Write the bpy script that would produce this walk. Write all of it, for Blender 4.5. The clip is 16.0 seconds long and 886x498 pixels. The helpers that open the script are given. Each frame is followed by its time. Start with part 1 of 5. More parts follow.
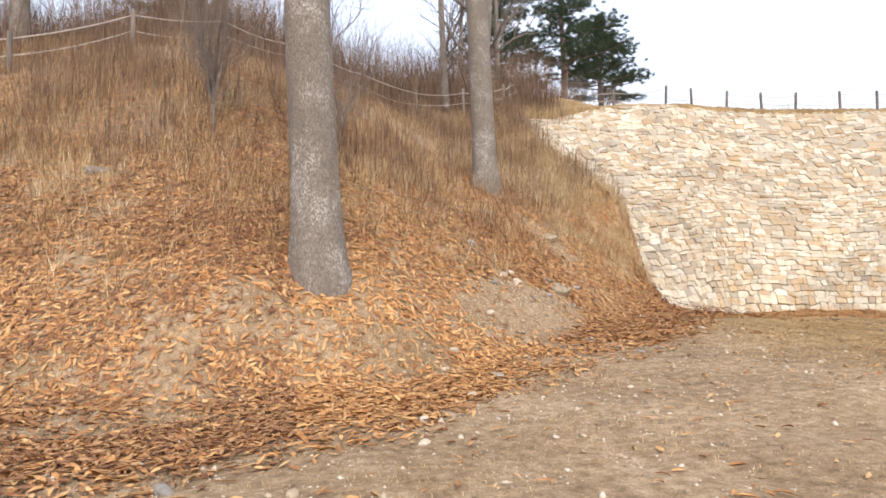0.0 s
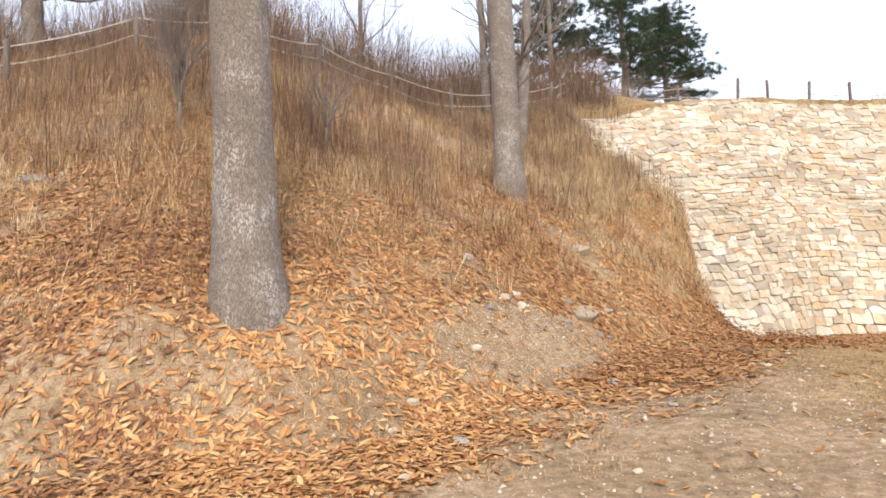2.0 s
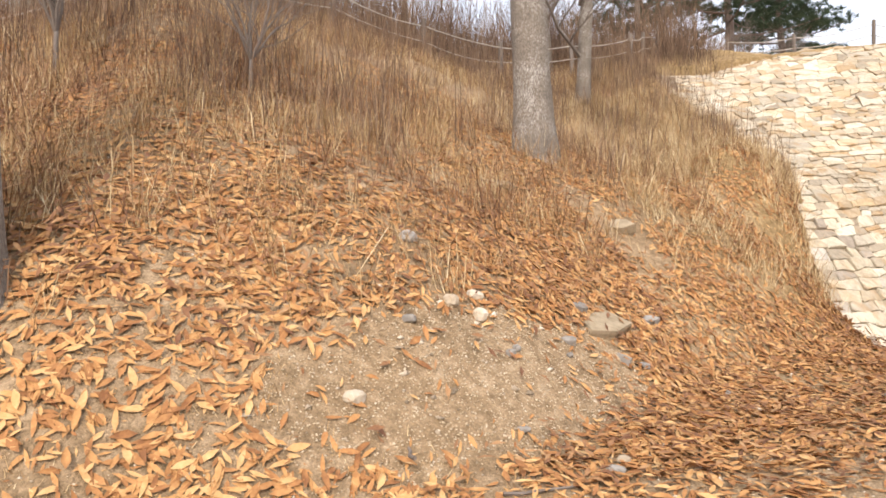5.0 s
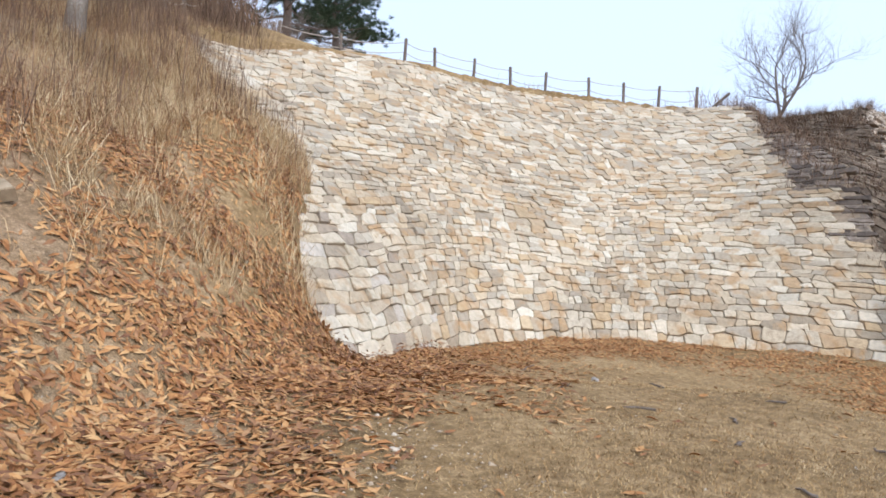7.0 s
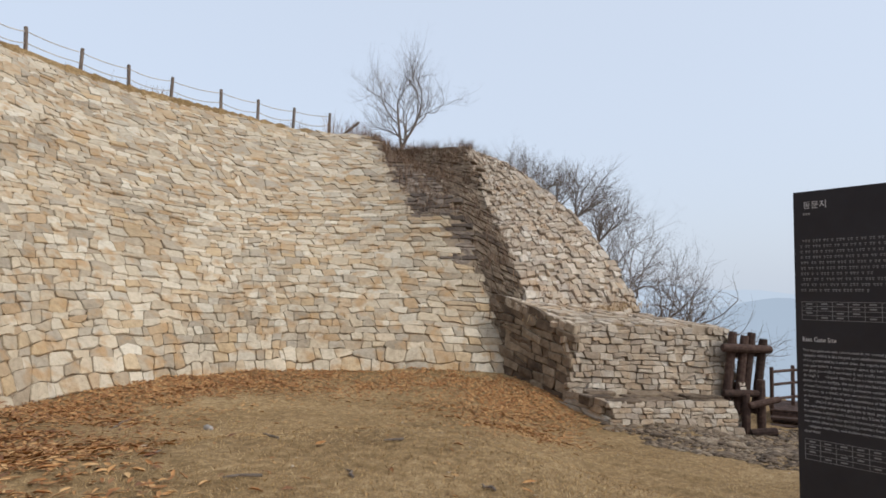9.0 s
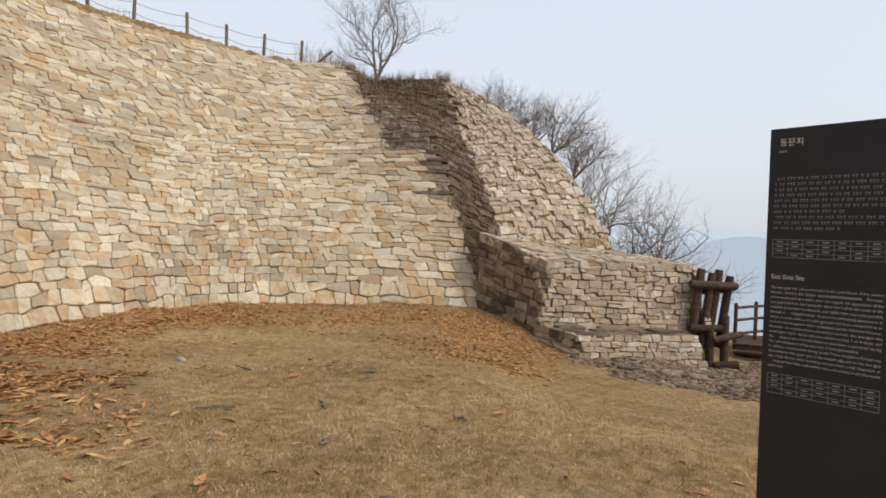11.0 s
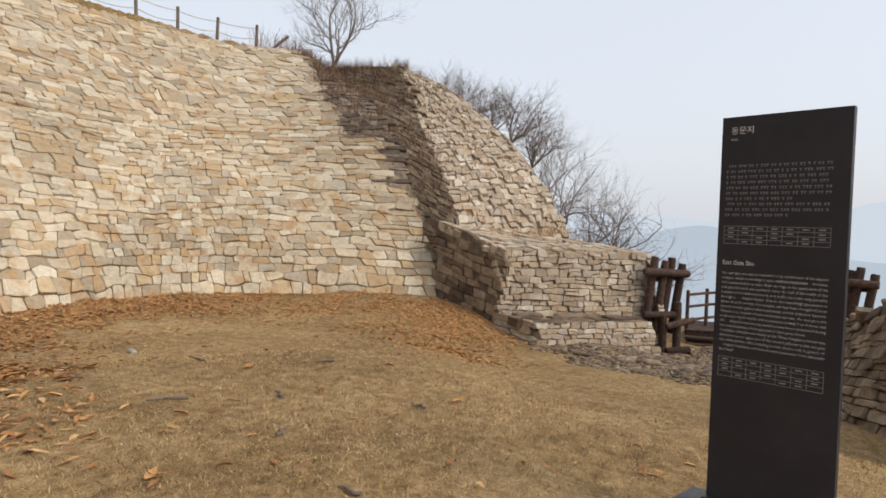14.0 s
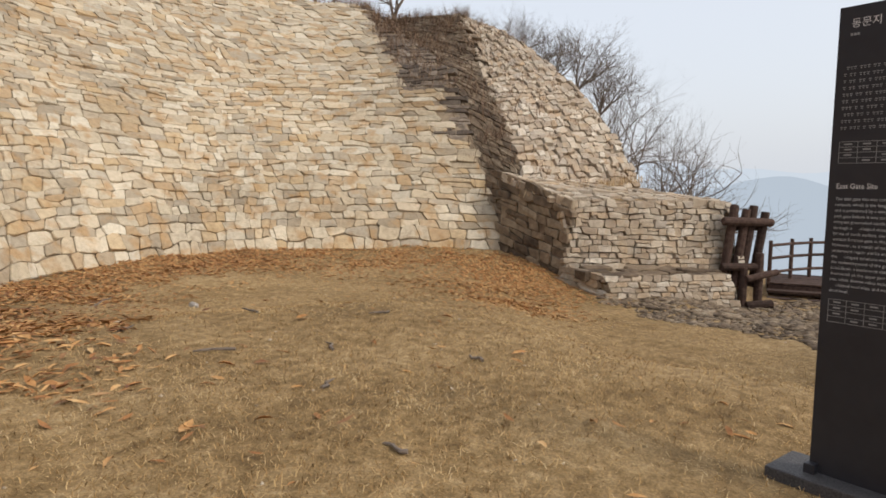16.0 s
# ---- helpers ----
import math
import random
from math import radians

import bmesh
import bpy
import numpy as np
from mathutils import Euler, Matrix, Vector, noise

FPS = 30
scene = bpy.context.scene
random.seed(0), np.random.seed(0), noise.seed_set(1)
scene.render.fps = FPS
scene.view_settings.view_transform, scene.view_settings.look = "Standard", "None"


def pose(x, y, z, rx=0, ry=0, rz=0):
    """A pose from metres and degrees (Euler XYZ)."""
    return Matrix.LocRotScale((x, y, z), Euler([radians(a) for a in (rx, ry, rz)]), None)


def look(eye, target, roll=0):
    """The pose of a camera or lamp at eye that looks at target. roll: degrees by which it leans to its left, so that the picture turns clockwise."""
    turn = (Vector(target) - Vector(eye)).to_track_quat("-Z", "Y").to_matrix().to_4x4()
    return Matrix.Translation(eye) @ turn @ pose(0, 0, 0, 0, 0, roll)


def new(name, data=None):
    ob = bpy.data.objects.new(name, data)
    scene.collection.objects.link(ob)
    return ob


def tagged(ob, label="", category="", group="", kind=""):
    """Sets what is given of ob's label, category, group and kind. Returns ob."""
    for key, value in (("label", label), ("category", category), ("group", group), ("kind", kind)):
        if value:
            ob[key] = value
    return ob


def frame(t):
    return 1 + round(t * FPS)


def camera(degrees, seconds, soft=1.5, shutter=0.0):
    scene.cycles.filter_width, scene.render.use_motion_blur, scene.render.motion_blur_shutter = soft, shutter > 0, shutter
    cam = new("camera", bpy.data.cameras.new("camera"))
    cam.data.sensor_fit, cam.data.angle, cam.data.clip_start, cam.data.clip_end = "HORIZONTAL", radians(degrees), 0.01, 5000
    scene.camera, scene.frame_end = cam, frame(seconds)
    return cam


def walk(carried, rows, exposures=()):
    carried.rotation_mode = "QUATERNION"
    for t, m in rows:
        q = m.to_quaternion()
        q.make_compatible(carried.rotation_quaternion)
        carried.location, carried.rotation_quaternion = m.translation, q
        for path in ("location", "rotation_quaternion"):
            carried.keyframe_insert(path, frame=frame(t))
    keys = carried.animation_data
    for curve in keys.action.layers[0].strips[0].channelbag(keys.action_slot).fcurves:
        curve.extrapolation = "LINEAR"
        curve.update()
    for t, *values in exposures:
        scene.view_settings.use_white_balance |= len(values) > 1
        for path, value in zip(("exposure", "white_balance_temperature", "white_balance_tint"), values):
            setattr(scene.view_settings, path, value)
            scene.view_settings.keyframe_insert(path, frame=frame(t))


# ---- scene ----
cam = camera(69.0, 16.0, soft=1.7)
PATH = [
    (0, (-3.367, -5.638, 1.035), (-2.934, -3.687, 1.108), 0.0),
    (0.5, (-2.965, -5.215, 1.108), (-2.508, -3.27, 1.183), 1.2),
    (1, (-2.624, -4.721, 1.041), (-2.288, -2.75, 0.988), -1.2),
    (1.5, (-2.358, -4.264, 1.101), (-2.365, -2.264, 1.119), -4.4),
    (2, (-1.771, -3.839, 1.19), (-1.558, -1.854, 1.297), -0.3),
    (2.5, (-1.4, -3.339, 1.303), (-1.106, -1.362, 1.38), -0.0),
    (3, (-1.054, -2.791, 1.284), (-1.002, -0.793, 1.365), 0.3),
    (3.2, (-0.909, -2.585, 1.284), (-0.821, -0.589, 1.373), 0.5),
    (5.3, (0.473, -0.12, 1.226), (0.358, 1.876, 1.289), -0.3),
    (5.5, (0.668, 0.108, 1.275), (0.616, 2.107, 1.276), -1.3),
    (5.6, (0.762, 0.227, 1.292), (0.799, 2.227, 1.26), -0.8),
    (5.8, (0.946, 0.448, 1.309), (1.181, 2.433, 1.226), -0.3),
    (6, (1.21, 0.694, 1.343), (1.557, 2.663, 1.293), -2.6),
    (6.1, (1.322, 0.81, 1.351), (1.747, 2.765, 1.346), -2.5),
    (6.5, (1.756, 1.131, 1.343), (2.425, 3.016, 1.376), -3.4),
    (6.8, (2.032, 1.387, 1.347), (3.035, 3.117, 1.404), 0.6),
    (7, (2.198, 1.534, 1.347), (3.316, 3.191, 1.402), 2.6),
    (7.5, (2.604, 1.865, 1.463), (3.703, 3.535, 1.534), -1.4),
    (8, (2.935, 1.978, 1.494), (4.143, 3.568, 1.609), -1.3),
    (8.5, (3.183, 2.078, 1.497), (4.803, 3.245, 1.621), 0.7),
    (9, (3.261, 2.041, 1.489), (5.07, 2.88, 1.642), 1.1),
    (9.2, (3.241, 2.06, 1.493), (5.104, 2.778, 1.601), 1.9),
    (11.5, (3.414, 2.056, 1.482), (5.267, 2.804, 1.388), 1.7),
    (12, (3.548, 1.916, 1.501), (5.506, 2.31, 1.396), 2.2),
    (12.5, (3.411, 2.028, 1.476), (5.347, 2.516, 1.358), 2.4),
    (13, (3.37, 2.101, 1.483), (5.198, 2.906, 1.383), 2.6),
    (13.5, (3.438, 2.038, 1.486), (5.298, 2.768, 1.409), 1.8),
    (14, (3.353, 2.062, 1.469), (5.244, 2.708, 1.394), 1.7),
    (14.5, (3.362, 2.071, 1.468), (5.25, 2.726, 1.39), 1.7),
    (15, (3.388, 2.113, 1.436), (5.274, 2.773, 1.352), 1.5),
    (15.5, (3.444, 2.167, 1.42), (5.325, 2.84, 1.327), 1.4),
    (16, (3.783, 2.144, 1.319), (5.591, 2.974, 1.111), 0.4),
]
walk(cam, [(t, look(e, a, r)) for t, e, a, r in PATH],
     exposures=[(0, 0.70, 6000, 12), (0.5, 0.60, 6050, 12), (1.0, 0.48, 6150, 12), (1.5, 0.66, 6100, 12), (2.0, 0.80, 6050, 12), (3.2, 0.68, 6100, 12), (5.3, 0.88, 6300, 12), (6.0, 0.9, 6150, 12), (6.5, 0.74, 5600, 11), (7.0, 0.45, 5400, 10), (8, 0.17, 5550, 9), (8.5, 0.02, 5850, 9), (9.2, -0.08, 5950, 9), (11.5, 0.08, 6450, 10), (16, 0.08, 6450, 10)])

# ---- world and sun: thin mist under an even, bright overcast sky ----
SUN_AZ, SUN_EL = radians(186), radians(40)
world = bpy.data.worlds.new("overcast")
scene.world = world
world.use_nodes = True
wt = world.node_tree
sky = wt.nodes.new("ShaderNodeTexSky")
sky.sky_type, sky.sun_disc = "NISHITA", False
sky.sun_elevation, sky.sun_rotation = SUN_EL, SUN_AZ
sky.air_density, sky.dust_density, sky.ozone_density = 1.0, 6.0, 1.0
bg_sky = wt.nodes["Background"]
bg_sky.inputs["Strength"].default_value = 0.05
wt.links.new(sky.outputs[0], bg_sky.inputs["Color"])
bg_mist = wt.nodes.new("ShaderNodeBackground")
bg_mist.inputs["Color"].default_value = (0.85, 0.885, 0.94, 1)
bg_mist.inputs["Strength"].default_value = 0.74
add_bg = wt.nodes.new("ShaderNodeAddShader")
wt.links.new(bg_sky.outputs[0], add_bg.inputs[0])
wt.links.new(bg_mist.outputs[0], add_bg.inputs[1])
wt.links.new(add_bg.outputs[0], wt.nodes["World Output"].inputs["Surface"])

sun = new("sun", bpy.data.lights.new("sun", "SUN"))
sun.data.energy, sun.data.angle, sun.data.color = 1.5, radians(18), (1.0, 0.94, 0.84)
sun.matrix_world = look((math.sin(SUN_AZ) * math.cos(SUN_EL) * 50, math.cos(SUN_AZ) * math.cos(SUN_EL) * 50, math.sin(SUN_EL) * 50), (0, 0, 0))


# ---- materials ----
def material(name, stops, scale=4.0, rough=0.9, bump=0.3, bump_scale=30.0, random_mix=0.0, island=0.0, detail=6.0, dist=0.01, coarse=None, stretch=(1, 1, 1), metal=0.0):
    """Noise-driven colours from stops [(pos, rgb)], varied per object or per island, with a fine bump."""
    m = bpy.data.materials.new(name)
    m.use_nodes = True
    nt = m.node_tree
    n, l = nt.nodes, nt.links
    b = n["Principled BSDF"]
    b.inputs["Roughness"].default_value = rough
    b.inputs["Metallic"].default_value = metal
    b.inputs["Specular IOR Level"].default_value = 0.25
    geo = n.new("ShaderNodeNewGeometry")
    mp = n.new("ShaderNodeMapping")
    mp.inputs["Scale"].default_value = stretch
    l.new(geo.outputs["Position"], mp.inputs["Vector"])
    n1 = n.new("ShaderNodeTexNoise")
    n1.inputs["Scale"].default_value, n1.inputs["Detail"].default_value = scale, detail
    n1.inputs["Roughness"].default_value = 0.65
    l.new(mp.outputs[0], n1.inputs["Vector"])
    fac = n1.outputs["Fac"]

    def mixin(a, other, w):
        x = n.new("ShaderNodeMath")
        x.operation = "MULTIPLY_ADD"
        s = n.new("ShaderNodeMath")
        s.operation = "SUBTRACT"
        s.inputs[1].default_value = 0.5
        l.new(other, s.inputs[0])
        l.new(s.outputs[0], x.inputs[0])
        x.inputs[1].default_value = w
        l.new(a, x.inputs[2])
        return x.outputs[0]

    if random_mix:
        oi = n.new("ShaderNodeObjectInfo")
        fac = mixin(fac, oi.outputs["Random"], random_mix)
    if island:
        fac = mixin(fac, geo.outputs["Random Per Island"], island)
    if coarse:
        n3 = n.new("ShaderNodeTexNoise")
        n3.inputs["Scale"].default_value, n3.inputs["Detail"].default_value = coarse[0], 3.0
        l.new(geo.outputs["Position"], n3.inputs["Vector"])
        fac = mixin(fac, n3.outputs["Fac"], coarse[1])
    ramp = n.new("ShaderNodeValToRGB")
    els = ramp.color_ramp.elements
    while len(els) < len(stops):
        els.new(0.5)
    for e, (p, c) in zip(els, stops):
        e.position, e.color = p, (*c, 1)
    l.new(fac, ramp.inputs[0])
    l.new(ramp.outputs[0], b.inputs["Base Color"])
    if bump:
        n2 = n.new("ShaderNodeTexNoise")
        n2.inputs["Scale"].default_value, n2.inputs["Detail"].default_value = bump_scale, 5.0
        l.new(mp.outputs[0], n2.inputs["Vector"])
        bp = n.new("ShaderNodeBump")
        bp.inputs["Strength"].default_value, bp.inputs["Distance"].default_value = bump, dist
        l.new(n2.outputs["Fac"], bp.inputs["Height"])
        l.new(bp.outputs[0], b.inputs["Normal"])
    return m


def stone_material(name, palette, whole, rust_most=0.7, rough=0.9):
    """One hue of the palette for each stone (whole: each object, else each island), mottled, stained and speckled."""
    m = material(name, [(0.25, (0.68, 0.66, 0.63)), (0.5, (0.95, 0.94, 0.92)), (0.75, (1.14, 1.13, 1.11))], scale=9, detail=9, rough=rough, bump=0.8, bump_scale=24, dist=0.03, coarse=(0.45, 0.55))
    n, l = m.node_tree.nodes, m.node_tree.links
    b = n["Principled BSDF"]
    mottle = b.inputs["Base Color"].links[0].from_socket
    pick = n.new("ShaderNodeObjectInfo").outputs["Random"] if whole else n.new("ShaderNodeNewGeometry").outputs["Random Per Island"]
    hue = n.new("ShaderNodeValToRGB")
    els = hue.color_ramp.elements
    while len(els) < len(palette):
        els.new(0.5)
    for k, (e, c) in enumerate(zip(els, palette)):
        e.position, e.color = k / (len(palette) - 1), (*c, 1)
    l.new(pick, hue.inputs[0])
    geo, spots, rust = n.new("ShaderNodeNewGeometry"), n.new("ShaderNodeTexNoise"), n.new("ShaderNodeMapRange")
    spots.inputs["Scale"].default_value, spots.inputs["Detail"].default_value = 2.6, 6.0
    l.new(geo.outputs["Position"], spots.inputs["Vector"])
    rust.inputs["From Min"].default_value, rust.inputs["From Max"].default_value, rust.inputs["To Max"].default_value = 0.52, 0.66, rust_most
    l.new(spots.outputs["Fac"], rust.inputs["Value"])
    stain, mul = n.new("ShaderNodeMix"), n.new("ShaderNodeMix")
    stain.data_type = mul.data_type = "RGBA"
    mul.blend_type = "MULTIPLY"
    mul.inputs["Factor"].default_value = 1.0
    l.new(rust.outputs[0], stain.inputs["Factor"])
    l.new(hue.outputs[0], stain.inputs["A"])
    stain.inputs["B"].default_value = (0.40, 0.245, 0.11, 1)
    l.new(stain.outputs["Result"], mul.inputs["A"])
    l.new(mottle, mul.inputs["B"])
    l.new(mul.outputs["Result"], b.inputs["Base Color"])
    return m


TAN = [(0.43, 0.352, 0.25), (0.55, 0.475, 0.36), (0.35, 0.285, 0.205), (0.47, 0.345, 0.2), (0.62, 0.555, 0.44), (0.365, 0.31, 0.235), (0.5, 0.425, 0.31), (0.4, 0.28, 0.16), (0.57, 0.49, 0.37), (0.3, 0.245, 0.175), (0.49, 0.4, 0.28), (0.585, 0.515, 0.4)]
GREY = [(0.403, 0.328, 0.246), (0.314, 0.254, 0.192), (0.515, 0.441, 0.348), (0.37, 0.316, 0.258), (0.437, 0.328, 0.222), (0.594, 0.531, 0.444), (0.291, 0.226, 0.164), (0.47, 0.395, 0.306), (0.37, 0.288, 0.204)]
STONE = stone_material("granite_rubble", TAN, False)
STONE_PART = stone_material("granite_block", TAN, True)
CORNER = stone_material("grey_corner_rubble", TAN[::2] + GREY[1::4], False, 0.5)
CORNER_PART = stone_material("grey_corner_block", TAN[::2] + GREY[1::4], True, 0.5)
STONE_GREY = stone_material("weathered_grey_stone", GREY, False, 0.3)
STONE_GREY_PART = stone_material("weathered_grey_block", GREY, True, 0.3)
# lichened stone with the shade of the bastion recess put into its colour
STONE_DARK = material("dark_lichen_shade_stone", [(0.15, (0.06, 0.046, 0.037)), (0.45, (0.135, 0.105, 0.08)), (0.65, (0.215, 0.17, 0.13)), (0.9, (0.33, 0.275, 0.22))],
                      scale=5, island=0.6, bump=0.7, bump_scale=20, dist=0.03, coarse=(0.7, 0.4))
# dark brown stone; on faces turned from the sun, shade is in its colour
STONE_DIM = material("brown_dim_stone", [(0.15, (0.06, 0.043, 0.030)), (0.45, (0.155, 0.112, 0.075)), (0.65, (0.24, 0.18, 0.12)), (0.9, (0.39, 0.32, 0.23))],
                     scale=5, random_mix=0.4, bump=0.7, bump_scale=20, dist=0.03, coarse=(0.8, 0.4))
STONE_DIM_REST = material("brown_dim_rubble", [(0.15, (0.06, 0.043, 0.030)), (0.45, (0.155, 0.112, 0.075)), (0.65, (0.24, 0.18, 0.12)), (0.9, (0.39, 0.32, 0.23))],
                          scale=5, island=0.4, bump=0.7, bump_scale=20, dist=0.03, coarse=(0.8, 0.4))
JOINT = material("earth_filled_joints", [(0.3, (0.20, 0.15, 0.10)), (0.7, (0.36, 0.28, 0.19))], scale=6, bump=0.5)
SOIL = material("sandy_soil_with_grit", [(0.25, (0.13, 0.084, 0.043)), (0.45, (0.25, 0.166, 0.09)), (0.6, (0.345, 0.24, 0.14)), (0.8, (0.49, 0.368, 0.24))],
                scale=9, detail=10, bump=0.8, bump_scale=60, dist=0.02, coarse=(0.6, 0.5))
def two_soils(m, thatch):
    """Turns the soil into straw-coloured thatch where the lawn grows, with a ragged border."""
    nt = m.node_tree
    n, l = nt.nodes, nt.links
    b = n["Principled BSDF"]
    ramp = b.inputs["Base Color"].links[0].from_node
    r2 = n.new("ShaderNodeValToRGB")
    while len(r2.color_ramp.elements) < len(thatch):
        r2.color_ramp.elements.new(0.5)
    for e, (p, c) in zip(r2.color_ramp.elements, thatch):
        e.position, e.color = p, (*c, 1)
    l.new(ramp.inputs[0].links[0].from_socket, r2.inputs[0])
    geo, sep, nz = n.new("ShaderNodeNewGeometry"), n.new("ShaderNodeSeparateXYZ"), n.new("ShaderNodeTexNoise")
    nz.inputs["Scale"].default_value = 0.9
    l.new(geo.outputs["Position"], sep.inputs[0])
    l.new(geo.outputs["Position"], nz.inputs["Vector"])
    ma = n.new("ShaderNodeMath")
    ma.operation = "MULTIPLY_ADD"
    ma.inputs[1].default_value = 5.0
    l.new(nz.outputs["Fac"], ma.inputs[0])
    l.new(sep.outputs["X"], ma.inputs[2])
    mr = n.new("ShaderNodeMapRange")
    mr.inputs["From Min"].default_value, mr.inputs["From Max"].default_value = 4.6, 7.0
    l.new(ma.outputs[0], mr.inputs["Value"])
    mx = n.new("ShaderNodeMix")
    mx.data_type = "RGBA"
    l.new(mr.outputs[0], mx.inputs["Factor"])
    l.new(ramp.outputs[0], mx.inputs["A"])
    l.new(r2.outputs[0], mx.inputs["B"])
    grit, span, mul = n.new("ShaderNodeTexNoise"), n.new("ShaderNodeMapRange"), n.new("ShaderNodeMix")
    grit.inputs["Scale"].default_value, grit.inputs["Detail"].default_value, grit.inputs["Roughness"].default_value = 55.0, 6.0, 0.75
    l.new(geo.outputs["Position"], grit.inputs["Vector"])
    span.inputs["From Min"].default_value, span.inputs["From Max"].default_value = 0.3, 0.7
    span.inputs["To Min"].default_value, span.inputs["To Max"].default_value = 0.55, 1.45
    l.new(grit.outputs["Fac"], span.inputs["Value"])
    mul.data_type, mul.blend_type = "RGBA", "MULTIPLY"
    mul.inputs["Factor"].default_value = 1.0
    l.new(mx.outputs["Result"], mul.inputs["A"])
    l.new(span.outputs[0], mul.inputs["B"])
    l.new(mul.outputs["Result"], b.inputs["Base Color"])


two_soils(SOIL, [(0.25, (0.12, 0.073, 0.03)), (0.45, (0.225, 0.144, 0.061)), (0.6, (0.32, 0.214, 0.10)), (0.8, (0.46, 0.337, 0.182))])
LEAF = material("dead_oak_leaf", [(0.1, (0.20, 0.085, 0.034)), (0.35, (0.34, 0.155, 0.056)), (0.6, (0.47, 0.245, 0.09)), (0.9, (0.59, 0.375, 0.17))], scale=14, island=0.62, rough=0.8, bump=0.2, bump_scale=60, coarse=(0.5, 0.25))
LEAF_OLD = material("weathered_leaf", [(0.1, (0.12, 0.052, 0.028)), (0.4, (0.22, 0.105, 0.05)), (0.65, (0.31, 0.16, 0.072)), (0.92, (0.43, 0.26, 0.125))], scale=14, island=0.65, rough=0.85, bump=0.2, bump_scale=60, coarse=(0.5, 0.3))
WEED = material("russet_weed_stem", [(0.1, (0.09, 0.045, 0.028)), (0.45, (0.20, 0.105, 0.058)), (0.9, (0.36, 0.215, 0.115))], scale=2, island=0.75, rough=0.85, bump=0, coarse=(0.4, 0.35))
DRYGRASS = material("dry_straw_grass", [(0.1, (0.20, 0.115, 0.05)), (0.4, (0.38, 0.235, 0.11)), (0.65, (0.50, 0.34, 0.17)), (0.95, (0.66, 0.52, 0.31))], scale=3, island=0.8, rough=0.8, bump=0, coarse=(0.6, 0.3))
LAWN = material("dormant_lawn_blade", [(0.1, (0.12, 0.07, 0.03)), (0.4, (0.34, 0.205, 0.082)), (0.62, (0.53, 0.35, 0.155)), (0.95, (0.72, 0.565, 0.335))], scale=2, island=0.6, rough=0.85, bump=0, coarse=(0.5, 0.5))
BRUSH = material("dead_brush_twig", [(0.15, (0.075, 0.045, 0.03)), (0.5, (0.17, 0.105, 0.065)), (0.9, (0.30, 0.20, 0.125))], scale=2, island=0.7, rough=0.85, bump=0, coarse=(0.3, 0.3))
TWIG = material("grey_brown_twig", [(0.2, (0.10, 0.078, 0.064)), (0.8, (0.23, 0.185, 0.15))], scale=5, rough=0.85, bump=0.2)
def bark_material(name, dark, mid, pale):
    """Bark in long plates parted by furrows, pale on the ridges, stained towards brown and moss in blotches."""
    m = material(name, [(0.25, mid), (0.5, tuple(c * 1.3 for c in mid)), (0.78, pale)], scale=26, detail=9, bump=0, stretch=(1, 1, 0.45), coarse=(2.4, 0.9))
    n, l = m.node_tree.nodes, m.node_tree.links
    b = n["Principled BSDF"]
    base = b.inputs["Base Color"].links[0].from_socket
    geo, mp, warp, add = n.new("ShaderNodeNewGeometry"), n.new("ShaderNodeMapping"), n.new("ShaderNodeTexNoise"), n.new("ShaderNodeVectorMath")
    warp.inputs["Scale"].default_value, warp.inputs["Detail"].default_value = 9.0, 4.0
    l.new(geo.outputs["Position"], warp.inputs["Vector"])
    sc = n.new("ShaderNodeVectorMath")
    sc.operation = "SCALE"
    sc.inputs["Scale"].default_value = 0.09
    l.new(warp.outputs["Color"], sc.inputs[0])
    l.new(geo.outputs["Position"], add.inputs[0])
    l.new(sc.outputs[0], add.inputs[1])
    mp.inputs["Scale"].default_value = (1, 1, 0.26)
    l.new(add.outputs[0], mp.inputs["Vector"])
    cell = n.new("ShaderNodeTexVoronoi")
    cell.feature = "DISTANCE_TO_EDGE"
    cell.inputs["Scale"].default_value = 46.0
    l.new(mp.outputs[0], cell.inputs["Vector"])
    ridge = n.new("ShaderNodeMapRange")
    ridge.inputs["From Max"].default_value = 0.2
    l.new(cell.outputs["Distance"], ridge.inputs["Value"])
    mix = n.new("ShaderNodeMix")
    mix.data_type = "RGBA"
    mix.inputs["A"].default_value = (*dark, 1)
    l.new(ridge.outputs[0], mix.inputs["Factor"])
    l.new(base, mix.inputs["B"])
    l.new(mix.outputs["Result"], b.inputs["Base Color"])
    bp = n.new("ShaderNodeBump")
    bp.inputs["Strength"].default_value, bp.inputs["Distance"].default_value = 0.45, 0.025
    l.new(ridge.outputs[0], bp.inputs["Height"])
    l.new(bp.outputs[0], b.inputs["Normal"])
    return m


BARK = bark_material("furrowed_oak_bark", (0.135, 0.108, 0.084), (0.20, 0.165, 0.13), (0.48, 0.435, 0.38))
PINEBARK = material("pine_bark", [(0.3, (0.07, 0.05, 0.04)), (0.7, (0.20, 0.14, 0.11))], scale=10, bump=0.7, bump_scale=20, stretch=(1, 1, 0.3))
NEEDLE = material("pine_needles", [(0.1, (0.022, 0.035, 0.02)), (0.5, (0.05, 0.075, 0.04)), (0.9, (0.10, 0.13, 0.075))], scale=1, island=0.8, rough=0.7, bump=0)
WOODPOST = material("weathered_post", [(0.25, (0.10, 0.075, 0.06)), (0.55, (0.20, 0.16, 0.13)), (0.85, (0.32, 0.27, 0.23))], scale=14, stretch=(1, 1, 0.15), random_mix=0.3, bump=0.6, bump_scale=40)
